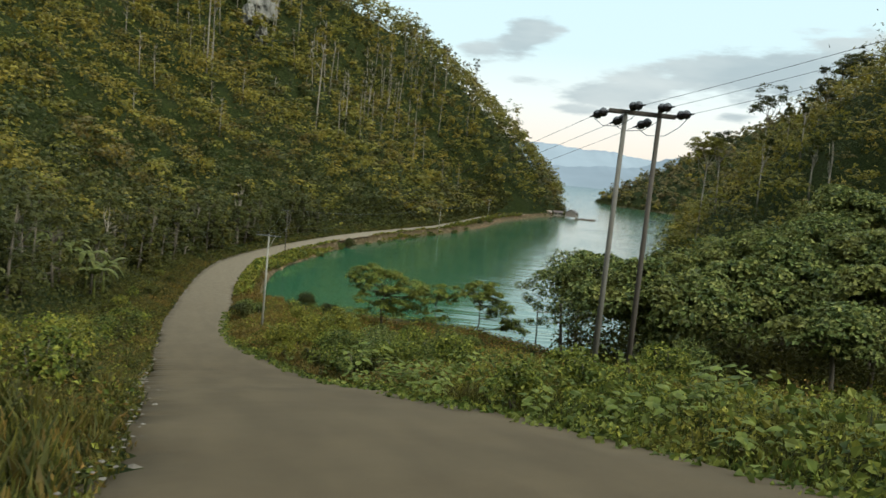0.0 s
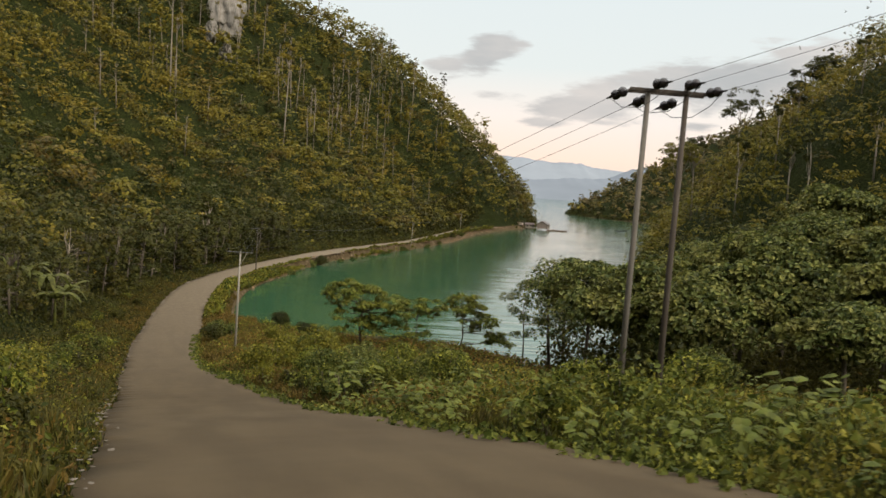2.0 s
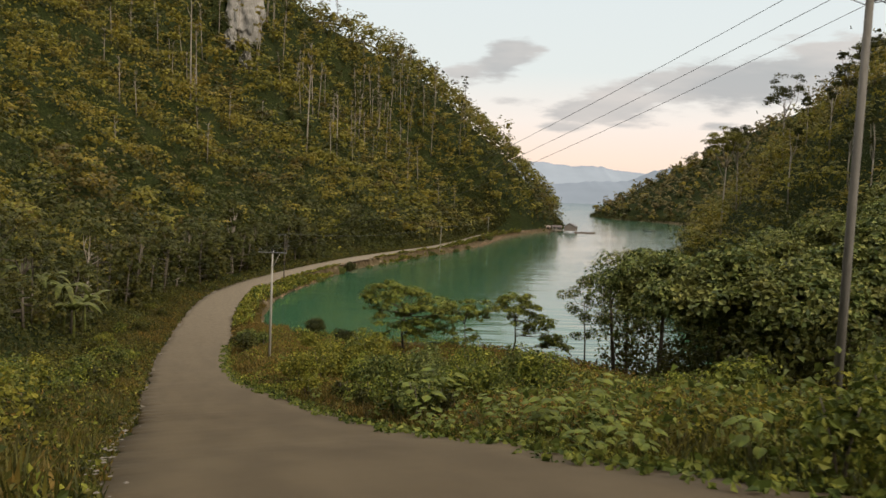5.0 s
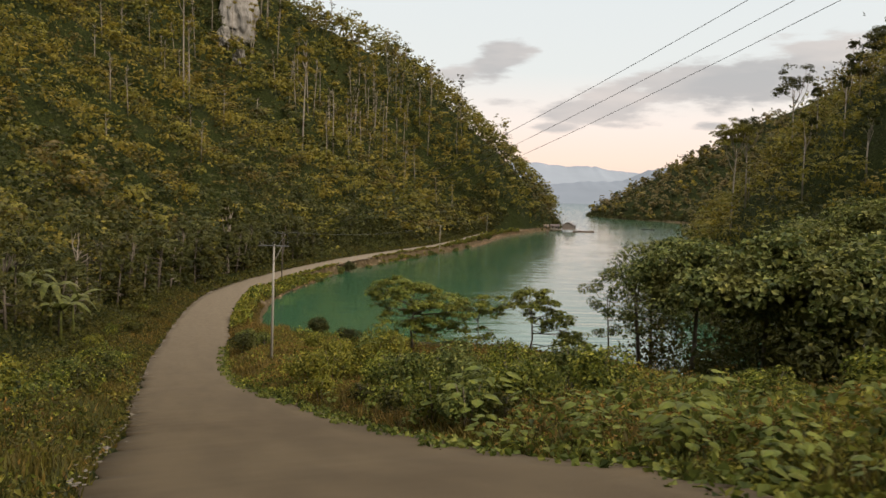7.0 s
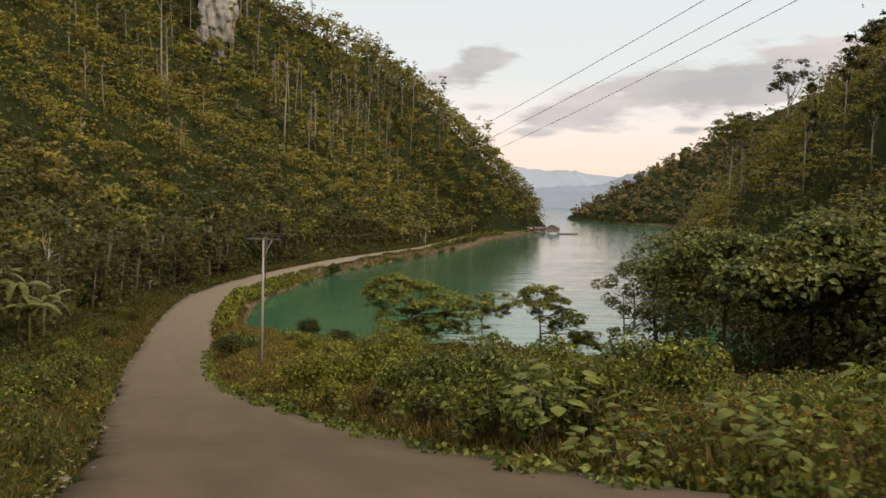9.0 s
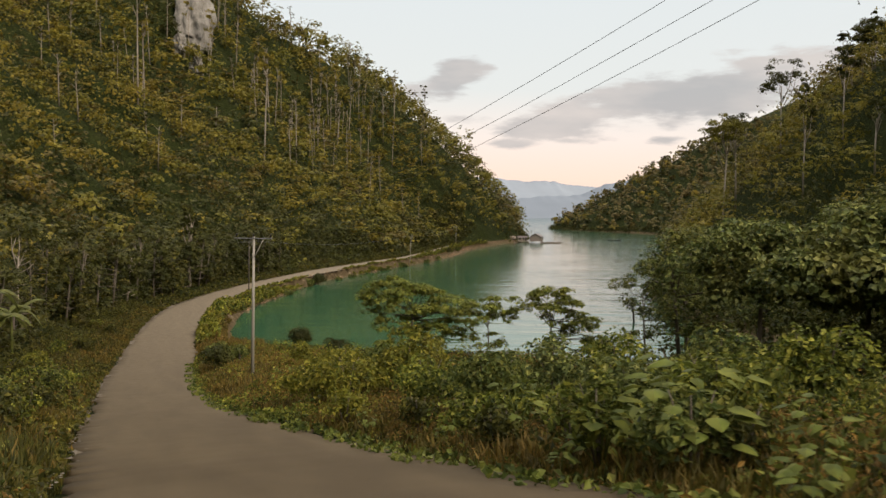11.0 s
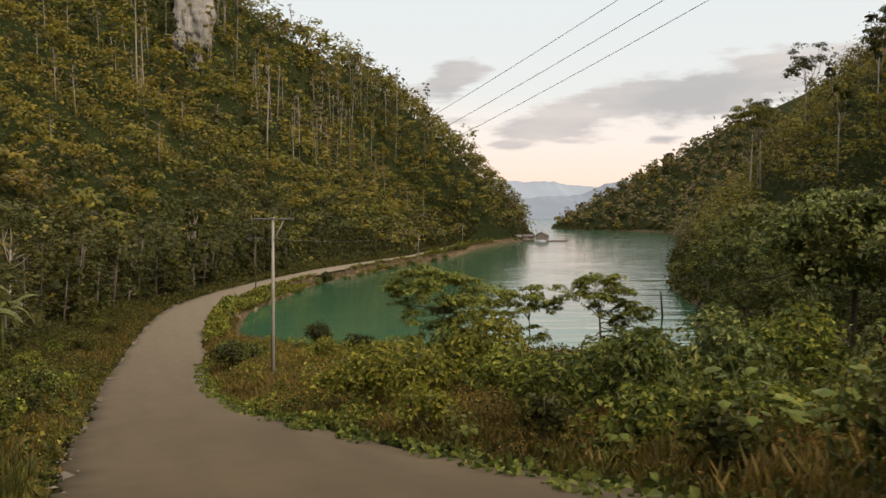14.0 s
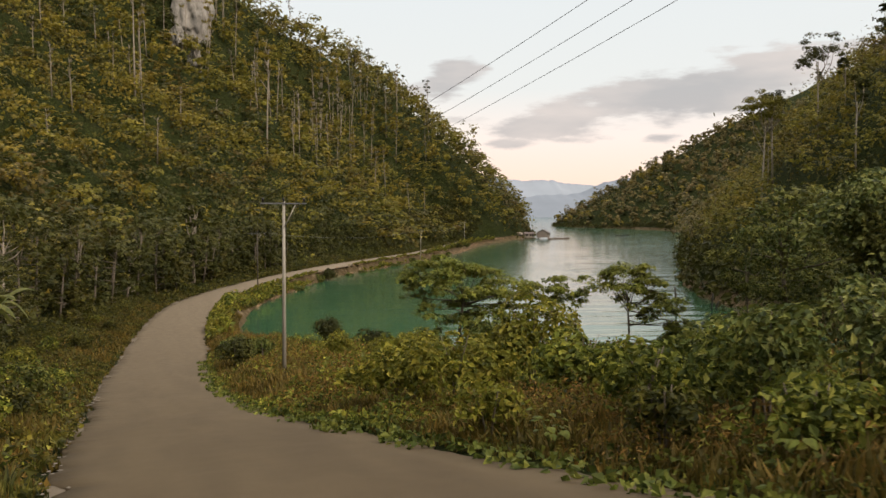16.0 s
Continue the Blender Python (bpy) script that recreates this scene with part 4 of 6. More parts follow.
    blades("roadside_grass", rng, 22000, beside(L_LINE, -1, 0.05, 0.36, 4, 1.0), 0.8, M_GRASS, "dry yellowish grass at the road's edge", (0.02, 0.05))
    shore_label = " weeds in tufts on the embankment above the shore"
    verge("shore_plants", rng, 15000, beside(R_LINE, 1, 0.29, 0.97, 2.4, 1.0, 0.1), 1.9, (0.4, 0.85), M_VERGE, "fresh green" + shore_label, "plants", 0.6, 0.3, wet=0.0)
    verge("shore_plants", rng, 15000, beside(R_LINE, 1, 0.29, 0.97, 2.2, 1.0, 0.1), 2.0, (0.4, 0.8), M_LIME, "yellow-green" + shore_label, "plants", 0.5, 0.3, wet=0.0)
    verge("shore_plants", rng, 9000, beside(R_LINE, 1, 0.29, 0.97, 2.6, 1.0, 0.1), 1.5, (0.3, 0.65), M_GRASS, "dry yellowish" + shore_label, "plants", 0.5, 0.3, wet=0.0)
    verge("roadside_plants", rng, 9000, beside(L_LINE, -1, 0.36, 0.98, 2.8, 1.0), 1.0, (0.35, 0.7), M_DARK_SHADE_WEED, "low shrubs below the wooded hillside", "plants", 0.6)
    verge("bank_plants", rng, 34000, patch(-24, 36, 55, 119), 0.85, (0.14, 0.32), M_VERGE, "green scrub on the bank above the lagoon", "plants", 0.65)
    verge("dry_weeds", rng, 20000, patch(-20, 14, 70, 112), 0.8, (0.16, 0.36), M_RUSTY, "rust-brown drying weeds on the bank above the lagoon", "plants", 0.4)
    verge("bank_plants", rng, 14000, patch(-6, 20, 36, 64), 0.8, (0.12, 0.28), M_SHRUB, "green scrub on the bank above the lagoon", "plants", 0.65)
    verge("hillside_scrub", rng, 9000, beside(L_LINE, -1, 0.0, 0.15, 26, 1.0, 10.5), 1.5, (0.25, 0.5), M_DARK_SHADE_WEED, "low green scrub on the slope above the road", "scrub", 0.6)
    verge("hillside_scrub", rng, 5000, beside(L_LINE, -1, 0.80, 0.998, 16, 1.0, 2.5), 4.0, (0.9, 1.7), M_DARK_SHADE_LEAF, "dark scrub at the foot of the headland", "scrub", 0.6)
    # fill under the lagoon trees; the canopy's shade is put into its leaf colour
    verge("undergrowth", rng, 24000, patch(13.5, 44, 56, 101), 5.2, (0.25, 0.55), M_DARK_SHADE_LEAF, "shrubs under the lagoon trees, the shade put into their dark leaves", "undergrowth", 0.6)
    verge("dry_weeds", rng, 12000, patch(-6, 24, 30, 66), 1.1, (0.08, 0.2), M_RUSTY, "rust-brown drying weeds on the bank above the lagoon", "plants", 0.4)
    verge("bank_plants", rng, 26000, patch(0, 40, 8, 62), 0.85, (0.10, 0.26), M_VERGE, "green scrub on the bank above the lagoon", "plants", 0.65)


build_verges()

# ---- trees that stand out ----


def limb_pieces(rng, start, ends):
    """Curved tapering limbs from start to each end."""
    out = []
    for e in ends:
        m = (np.array(start) + e) / 2 + rng.normal(size=3) * np.linalg.norm(np.array(e) - start) * 0.08
        out.append([np.array(start), m, np.array(e)])
    return out


def leafy_tree(name, rng, x, y, height, lumps, material, bark, label, category="tree", group="", leaf=(0.2, 0.35), per=260, trunk_r=0.16, lean=(0, 0), place=None, slim=0.6, droop=0.0, sprayed=0):
    """A tree: tapered trunk, one limb to each clump, a crown of leaf clumps. lumps: (dx, dy, z, radius, thickness)."""
    z = float(land_height(x, y)[0])
    base = thing(name, place or (x, y, z - 0.2), label, category, group)
    top = height * 0.72
    pts = [(0, 0, 0), (lean[0] * 0.3 + rng.normal() * 0.1, lean[1] * 0.3, top * 0.4), (lean[0], lean[1], top)]
    trunk = tube("trunk", pts, [trunk_r, trunk_r * 0.8, trunk_r * 0.45], bark, base, 8)
    vs, fs, count = [], [], 0
    for dx, dy, lz, rad, thick in lumps:
        f = rng.uniform(0.45, 0.9)
        s = np.array(pts[1]) * (1 - f) + np.array(pts[2]) * f
        s[2] = min(s[2], max(0.3, lz - rad * 0.25))
        end = np.array([dx, dy, lz - thick * 0.2])
        for line in limb_pieces(rng, s, [end]) if len(lumps) < 20 or len(fs) % 4 == 0 else ():
            tube("limb", line, [trunk_r * 0.45, trunk_r * 0.3, trunk_r * 0.12], bark, trunk, 5)
        n = int(per * (rad / 1.5) ** 2) + (8 if sprayed else 40)
        p, d = crown_points(rng, n, rad * 1.15, rad * 1.15, thick * 1.2, 6)
        p += (dx, dy, lz)
        p[:, 2] -= droop * ((p[:, 0] - dx) ** 2 + (p[:, 1] - dy) ** 2) / (rad * rad + 0.1)
        nrm = d * 0.8 + rng.normal(size=d.shape) * 0.4 + (0, 0, 0.5)
        if sprayed:
            v, f = rosette_arrays(p, nrm + (0, 0, 0.4), rng.uniform(*leaf, n), rng, sprayed, 0.3)
        else:
            v, f = leaf_arrays(p, nrm, rng.uniform(*leaf, n), rng, slim)
        vs.append(v)
        fs.append(f + count)
        count += len(v)
    part("crown", raw_mesh("crown", np.vstack(vs), np.vstack(fs), material), material, base)
    return base


def round_lumps(rng, z0, z1, r, n):
    """Clumps filling a rounded crown between two heights."""
    out = []
    for i in range(n):
        a, f = rng.uniform(0, 2 * np.pi), rng.uniform(0, 1)
        z = z0 + (z1 - z0) * f
        w = r * math.sqrt(max(0.12, 1 - (2 * f - 0.85) ** 2)) * rng.uniform(0.3, 0.95)
        out.append((w * math.cos(a), w * math.sin(a), z, r * rng.uniform(0.36, 0.52), r * rng.uniform(0.26, 0.40)))
    return out


def build_lagoon_trees():
    rng = np.random.default_rng(31)
    label = "large broad-leaved tree leaning over the lagoon's edge"
    group = "trees beside the lagoon"
    # x, y, crown from, crown to (heights over the water), radius, clumps, leaf size
    spots = ((13.2, 88.5, 6.0, 16.4, 3.8, 34, 0.26, M_SHRUB), (15.5, 93.5, 6.2, 14.0, 3.6, 26, 0.26, M_SHRUB), (14.6, 79.0, 5.6, 16.8, 4.6, 34, 0.30, M_BROAD), (15.8, 69.0, 6.6, 17.6, 4.7, 34, 0.34, M_BROAD),
             (18.6, 63.8, 7.2, 17.2, 4.8, 34, 0.38, M_BROAD), (24.0, 67.5, 9.0, 18.4, 5.2, 34, 0.38, M_BROAD), (29.0, 71.5, 9.0, 20.2, 5.4, 34, 0.38, M_BROAD), (22.0, 80.0, 5.4, 17.5, 5.0, 30, 0.30, M_SHRUB),
             (30.0, 84.0, 7.0, 19.5, 5.4, 30, 0.34, M_BROAD), (35.5, 70.0, 9.0, 21.5, 5.6, 30, 0.38, M_BROAD), (23.0, 96.0, 4.6, 14.5, 4.6, 28, 0.28, M_SHRUB), (31.0, 98.0, 6.0, 18.0, 5.4, 30, 0.34, M_SHRUB),
             (38.0, 88.0, 7.0, 22.0, 5.8, 30, 0.38, M_BROAD), (38.5, 106.0, 5.0, 20.0, 5.8, 30, 0.36, M_SHRUB), (31.0, 60.5, 10.0, 19.0, 5.0, 28, 0.36, M_BROAD), (45.0, 98.0, 8.0, 25.0, 6.0, 30, 0.40, M_BROAD), (46.0, 78.0, 9.0, 25.0, 6.2, 30, 0.40, M_BROAD), (26.0, 55.5, 11.5, 17.0, 3.8, 24, 0.34, M_BROAD))
    for x, y, z0, z1, r, n, leaf, mat in spots:
        g = float(land_height(x, y)[0]) - 0.2
        if mat is M_BROAD:
            # an umbrella of large drooping leaves over bare dark limbs
            lumps = [(dx, dy, z, rr, tt * 0.55) for dx, dy, z, rr, tt in round_lumps(rng, max(z0 - g + 1.9, z1 - g - 5.2), z1 - g - 0.9, r, n)]
            leafy_tree("lagoon_tree", rng, x, y, z1 - g, lumps, mat, M_BARK, label, "tree", group, (leaf * 0.8, leaf * 1.45), 120, 0.2, (rng.uniform(-0.8, 0.4), rng.uniform(-0.5, 0.5)), None, 0.72, 0.45)
        else:
            leafy_tree("lagoon_tree", rng, x, y, z1 - g, round_lumps(rng, z0 - g + 1.9, z1 - g - 1.2, r, n), mat, M_BARK, label, "tree", group, (leaf * 0.62, leaf * 1.1), 50, 0.2, (rng.uniform(-0.8, 0.4), rng.uniform(-0.5, 0.5)), None, 0.6, 0.2, 4)
    # a feathery small tree at the edge of the group
    leafy_tree("slender_tree", rng, 10.5, 88.5, 9.0, [(0.2, 0, 8.2, 1.3, 1.0), (-1.3, 0.3, 7.0, 1.2, 0.9), (-1.6, -0.2, 5.6, 1.0, 0.8), (0.9, 0.4, 6.4, 1.3, 0.9), (-0.3, -0.4, 4.8, 1.0, 0.7), (-0.9, 0.2, 3.2, 0.7, 0.6), (0.5, -0.3, 3.4, 0.8, 0.7), (1.4, 0, 4.6, 1.0, 0.8)], M_SHRUB, M_BARK, "slender small-leaved tree at the lagoon's edge", "tree", "", (0.14, 0.26), 520, 0.09, (-0.3, 0))


def build_foot_trees():
    """The first trees at the foot of the hill, hollow underneath, shade put into their dark leaves."""
    rng = np.random.default_rng(33)
    q = at_fraction(L_LINE, 1200)
    t = np.gradient(q, axis=0)
    t /= np.linalg.norm(t, axis=1)[:, None]
    y = 62.0
    while y < 232:
        k = int(np.argmin(np.abs(q[:, 1] - y)))
        gap = float(np.interp(y, [62, 85, 100, 111, 124, 150, 200], [11.5, 10.5, 9.6, 8.4, 6.8, 4.6, 4.2])) + rng.uniform(0, 2.6)
        x, yy = q[k, 0] - t[k, 1] * gap, q[k, 1] + t[k, 0] * gap
        y += rng.uniform(3.2, 5.4)
        if abs(x + 39.5) < 4.5 and abs(yy - 95.5) < 5:
            continue
        h = rng.uniform(8.0, 13.0)
        r = rng.uniform(2.0, 3.0)
        mat = (M_DARK_SHADE_LEAF, M_DARK_SHADE_LEAF, M_DARK_SHADE_WEED, M_DARK_SHADE_LEAF)[int(rng.integers(0, 4))]
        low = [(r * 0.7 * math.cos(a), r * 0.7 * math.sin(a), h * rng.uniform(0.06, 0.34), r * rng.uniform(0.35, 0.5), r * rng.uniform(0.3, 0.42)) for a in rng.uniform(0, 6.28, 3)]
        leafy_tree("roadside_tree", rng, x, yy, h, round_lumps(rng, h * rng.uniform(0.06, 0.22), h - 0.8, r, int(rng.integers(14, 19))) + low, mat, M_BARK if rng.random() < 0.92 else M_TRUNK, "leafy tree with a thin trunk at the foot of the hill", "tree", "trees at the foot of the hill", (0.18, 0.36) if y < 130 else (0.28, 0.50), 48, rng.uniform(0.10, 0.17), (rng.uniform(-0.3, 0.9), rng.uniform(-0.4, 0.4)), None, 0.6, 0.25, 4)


def sprays(rng, n, levels, r_out, lift):
    """Flat sprays of leaves in a few loose layers: (height, radius, x offset) for each level."""
    out = []
    for i in range(n):
        z, rad, off = levels[i % len(levels)]
        a, f = rng.uniform(0, 2 * np.pi), rng.uniform(0.05, 1.0) ** 0.6
        out.append((off + rad * f * math.cos(a), 0.75 * rad * f * math.sin(a), z - lift * f * f + rng.uniform(-0.35, 0.35), r_out * rng.uniform(0.6, 1.15), r_out * rng.uniform(0.26, 0.46)))
    return out


def build_saplings():
    rng = np.random.default_rng(37)
    for x, y, top, levels, n, r_out, tr, label in (
        (-6.2, 98.0, 11.0, ((10.7, 2.4, -0.9), (10.2, 3.6, -0.4), (9.5, 4.4, 0.2), (8.7, 4.6, 0.7), (7.8, 4.4, 1.2), (6.9, 4.0, 1.4), (6.2, 3.2, 0.4)), 96, 1.1, 0.13, "spreading tree with layered light green leaves above the lagoon"),
        (-0.4, 96.0, 9.5, ((9.4, 1.8, 0.2), (9.0, 2.4, 0.1), (8.5, 2.0, 0.6), (6.6, 1.8, 0.2)), 32, 0.8, 0.07, "thin young tree with two flat leaf layers on the bank"),
        (4.4, 94.5, 10.4, ((10.4, 1.7, 0.3), (9.9, 2.9, -0.4), (9.3, 3.4, 0.3), (8.5, 2.9, 1.4), (7.6, 2.2, 2.6), (6.7, 1.7, 3.6), (6.0, 1.4, 3.9)), 72, 0.9, 0.10, "spreading tree with drooping leaf layers on the bank"),
    ):
        g = float(land_height(x, y)[0]) - 0.2
        lumps = [(dx, dy, z - g, r, t) for dx, dy, z, r, t in sprays(rng, n, levels, r_out, 0.5)]
        leafy_tree("spreading_tree", rng, x, y, top - g, lumps, M_SAPLING, M_BARK, label, "tree", "trees on the bank", (0.14, 0.27), 130, tr, (0.2, 0), None, 0.5, 0.15, 4)


def build_pale_trees():
    """Tall thin trees with bare pale trunks on the hillside."""
    rng = np.random.default_rng(41)
    kinds = []
    for i in range(5):
        h = 20.0
        base = thing("pale_trunk_tree", (0, 0, 0), "tall thin tree with a bare pale trunk above the wood", "tree", "pale trees on the hillside")
        b = rng.uniform(-0.7, 0.7, 2)
        trunk = tube("trunk", [(0, 0, -1), (b[0] * 0.5, b[1] * 0.5, 7), (b[0], b[1], 14), (b[0] * 1.4, b[1] * 1.4, 20)], [0.19, 0.155, 0.12, 0.05], M_TRUNK, base, 7)
        vs = []
        for j in range(6 + i):
            a, f = rng.uniform(0, 2 * np.pi), rng.uniform(0.62, 1.0)
            r = rng.uniform(0.8, 2.4) * (1.3 - f * 0.6)
            c = np.array([b[0] * 1.3 + r * math.cos(a), b[1] * 1.3 + r * math.sin(a), 20 * f + 0.9])
            tube("limb", [(b[0] * 1.2, b[1] * 1.2, 20 * f - 1.2), c * (0.6, 0.6, 1) + (0, 0, -0.5), c], [0.10, 0.07, 0.03], M_TRUNK, trunk, 5)
            n = int(rng.integers(16, 46)) if i < 3 else int(rng.integers(4, 16))
            p, d = crown_points(rng, n, 1.3, 1.3, 0.7, 5)
            v, _ = leaf_arrays(p + c, d * 0.6 + rng.normal(size=d.shape) * 0.5 + (0, 0, 0.4), rng.uniform(0.5, 0.9, n), rng)
            vs.append(v)
        v = np.vstack(vs)
        part("crown", raw_mesh("crown", v, np.arange(len(v)).reshape(-1, 4), M_OLIVE if i % 2 else M_DARK_SHADE_LEAF), M_OLIVE, base)
        kinds.append(base)
    marked = [(-78, 271, 34), (-77, 274, 24), (-87, 316, 20), (-63, 235, 10), (-102, 288, 15), (-100, 267, 12), (-66, 270, 12), (-65, 347, 16), (-79, 386, 18), (-76, 383, 15), (-59, 353, 21), (-50, 315, 36), (-54, 355, 28), (-52, 356, 22), (-41, 313, 19), (-48, 372, 16), (-41, 375, 22), (-43, 446, 20), (-38, 440, 27), (-35, 445, 24), (-29, 440, 30), (-25, 469, 20), (-19, 461, 18), (-7, 493, 30)]
    spots = [(x, y, h) for x, y, h in marked]
    for _ in range(68):
        y = rng.uniform(330, 540)
        x = np.interp(y, [330, 430, 540], [-60, -42, -5]) + rng.normal() * 24
        spots.append((x, y, rng.uniform(14, 25)))
    for _ in range(14):
        spots.append((rng.uniform(-105, -50), rng.uniform(190, 330), rng.uniform(9, 14)))
    for i, (x, y, h) in enumerate(spots):
        gap, side, _ = road_place(x, y)
        sd = shore_distance(x, y)[0]
        if gap[0] < 9 or sd < 12 or (side[0] > 0 and y < 480):
            continue
        s = h / 20.0
        m = pose(x, y, float(land_height(x, y)[0]), rng.uniform(-3, 3), rng.uniform(-3, 3), rng.uniform(0, 360)) @ Matrix.Diagonal((max(0.75, s * 0.8), max(0.75, s * 0.8), s, 1))
        copy_thing(kinds[i % 5], m)
    for k in kinds:
        for o in (*k.children_recursive, k):
            bpy.data.objects.remove(o)
    # one thick pale trunk beside the road's far bend
    leafy_tree("pale_trunk_tree", rng, -43.8, 183.0, 14, round_lumps(rng, 10, 14.5, 2.6, 8), M_DARK_SHADE_LEAF, M_TRUNK, "thick pale bare trunk at the foot of the hillside", "tree", "", (0.5, 0.8), 60, 0.38)


def build_right_trees():
    rng = np.random.default_rng(43)
    label = "tall tree with an open crown rising above the wood"
    for x, y, top, span, n, mat in ((71.2, 200.2, 49.0, 5.2, 13, M_DARK_SHADE_LEAF), (54.0, 186.0, 36.0, 4.4, 16, M_FOREST), (84.0, 193.0, 55.0, 3.4, 12, M_DARK_SHADE_LEAF), (88.0, 196.0, 57.0, 3.6, 12, M_DARK_SHADE_LEAF), (78.0, 186.0, 49.0, 3.0, 9, M_DARK_SHADE_LEAF), (60.0, 195.0, 37.0, 2.2, 8, M_DARK_SHADE_LEAF)):
        g = float(land_height(x, y)[0]) - 0.2
        h = top - g
        lumps = []
        for _ in range(n * 2 - 4):
            dx, dy = rng.uniform(-1, 1) * span * 0.72, rng.uniform(-1, 1) * span * 0.55
            lumps.append((dx, dy, h - 0.6 - (dx * dx + dy * dy) / span * 0.5 - rng.uniform(0, 1) ** 1.3 * span * 1.0, rng.uniform(1.0, 1.8), rng.uniform(0.6, 1.0)))
        leafy_tree("emergent_tree", rng, x, y, h, lumps, mat, M_TRUNK, label, "tree", "tall trees on the slope", (0.18, 0.34), 84, 0.22, (rng.uniform(-0.6, 0.6), 0), sprayed=4)
    for i in range(14):
        x, y = rng.uniform(48, 95), rng.uniform(130, 215)
        if shore_distance(x, y)[0] < 8:
            continue
        g = float(land_height(x, y)[0])
        h = rng.uniform(11, 16)
        leafy_tree("pale_trunk_tree", rng, x, y, h, round_lumps(rng, h * 0.72, h, 1.6, 5), M_DARK_SHADE_LEAF, M_TRUNK, "thin pale-trunked tree on the wooded slope", "tree", "tall trees on the slope", (0.4, 0.7), 50, 0.16)


def banana_leaf(rng, length, width, droop):
    """A long arching leaf with a midrib fold and ragged edge."""
    n = 9
    t = np.linspace(0, 1, n)
    x = length * t * (1 - 0.12 * t)
    z = length * (1.15 * t - droop * t ** 2)
    w = width * np.sin(np.pi * np.clip(t * 0.92 + 0.08, 0, 1)) ** 0.6 * (1 - 0.25 * rng.random(n) * (t > 0.15))
    w[0], w[-1] = 0.03, 0.03
    mid = np.stack([x, 0 * x, z], 1)
    left = mid + np.stack([0 * x, w / 2, -0.18 * w], 1)
    right = mid + np.stack([0 * x, -w / 2, -0.18 * w], 1)
    v = np.vstack([left, mid, right])
    f = []
    for i in range(n - 1):
        f += [(i, i + 1, n + i + 1, n + i), (n + i, n + i + 1, 2 * n + i + 1, 2 * n + i)]
    return v, f


def turned(v, a):
    c, s = math.cos(a), math.sin(a)
    return v @ np.array([[c, s, 0], [-s, c, 0], [0, 0, 1]])


def build_bananas():
    rng = np.random.default_rng(47)
    for x, y, h in ((-39.4, 95.5, 5.0), (-37.4, 93.0, 3.6), (-41.8, 97.0, 5.0), (-38.6, 98.5, 4.2), (-41.5, 93.0, 4.0), (-43.0, 95.0, 4.6)):
        base = thing("banana_plant", (x, y, float(land_height(x, y)[0]) - 0.1), "banana plant with long arching pale green leaves", "banana plant", "banana plants at the foot of the hill")
        tube("stem", [(0, 0, 0), (0.05, 0, h * 0.5), (0, 0.05, h)], [0.16, 0.13, 0.08], M_BANANA, base, 8)
        for j in range(8):
            v, f = banana_leaf(rng, rng.uniform(2.5, 3.4), rng.uniform(0.75, 1.0), rng.uniform(0.8, 1.5))
            v = turned(v, j * 2.4 + rng.uniform(-0.3, 0.3)) + (0, 0, h - 0.15)
            part("leaf", joined("leaf", [(v, f)], M_BANANA), M_BANANA, base)


# ---- shrubs and large-leaved plants beside the road ----


def build_shrubs():
    rng = np.random.default_rng(53)
    spots = [(-24.3, 223, 2.3), (-26, 217, 1.5), (-28.2, 197, 1.2), (-17.6, 244, 1.3), (-14.8, 247, 1.2), (-5, 286, 1.5), (-3, 289, 1.2), (-30.5, 186, 1.2), (-10, 268, 1.2), (3.5, 307, 1.4), (8, 325, 1.4), (14, 352, 1.6), (19, 374, 1.5), (-20.7, 236, 1.2), (-21.2, 92.5, 1.6), (-20.0, 96.0, 1.3), (-16.3, 106.0, 1.7), (-22.5, 101.0, 1.3), (-12.5, 101, 1.6)]
    edge = at_fraction(R_LINE, 1200)
    for _ in range(46):
        k = int(rng.uniform(0.33, 0.86) * 1198)
        t = edge[k + 1] - edge[k]
        d = rng.uniform(0.8, 2.4) / np.linalg.norm(t)
        spots.append((edge[k, 0] + t[1] * d, edge[k, 1] - t[0] * d, rng.uniform(0.45, 1.0)))
    for x, y, r in spots:
        base = thing("shrub", (x, y, float(land_height(x, y)[0]) - 0.1), "rounded green shrub on the embankment by the shore", "shrub", "shrubs along the shore")
        tube("stem", [(0, 0, 0), (0.1, 0, r * 0.6), (0, 0.1, r * 1.1)], [0.07, 0.05, 0.03], M_BARK, base, 5)
        n = int((620 if y < 120 else 300) * r)
        p, d = crown_points(rng, n, r, r, r * 0.85, 8)
        s = 0.22 if y < 120 else 0.42
        v, _ = leaf_arrays(p + (0, 0, r * 0.8), d + rng.normal(size=d.shape) * 0.35 + (0, 0, 0.4), rng.uniform(s * 0.7, s * 1.3, n), rng, 0.65)
        part("leaves", raw_mesh("leaves", v, np.arange(len(v)).reshape(-1, 4), M_SHRUB if r < 1.55 else M_DARK_SHADE_LEAF), M_SHRUB, base)


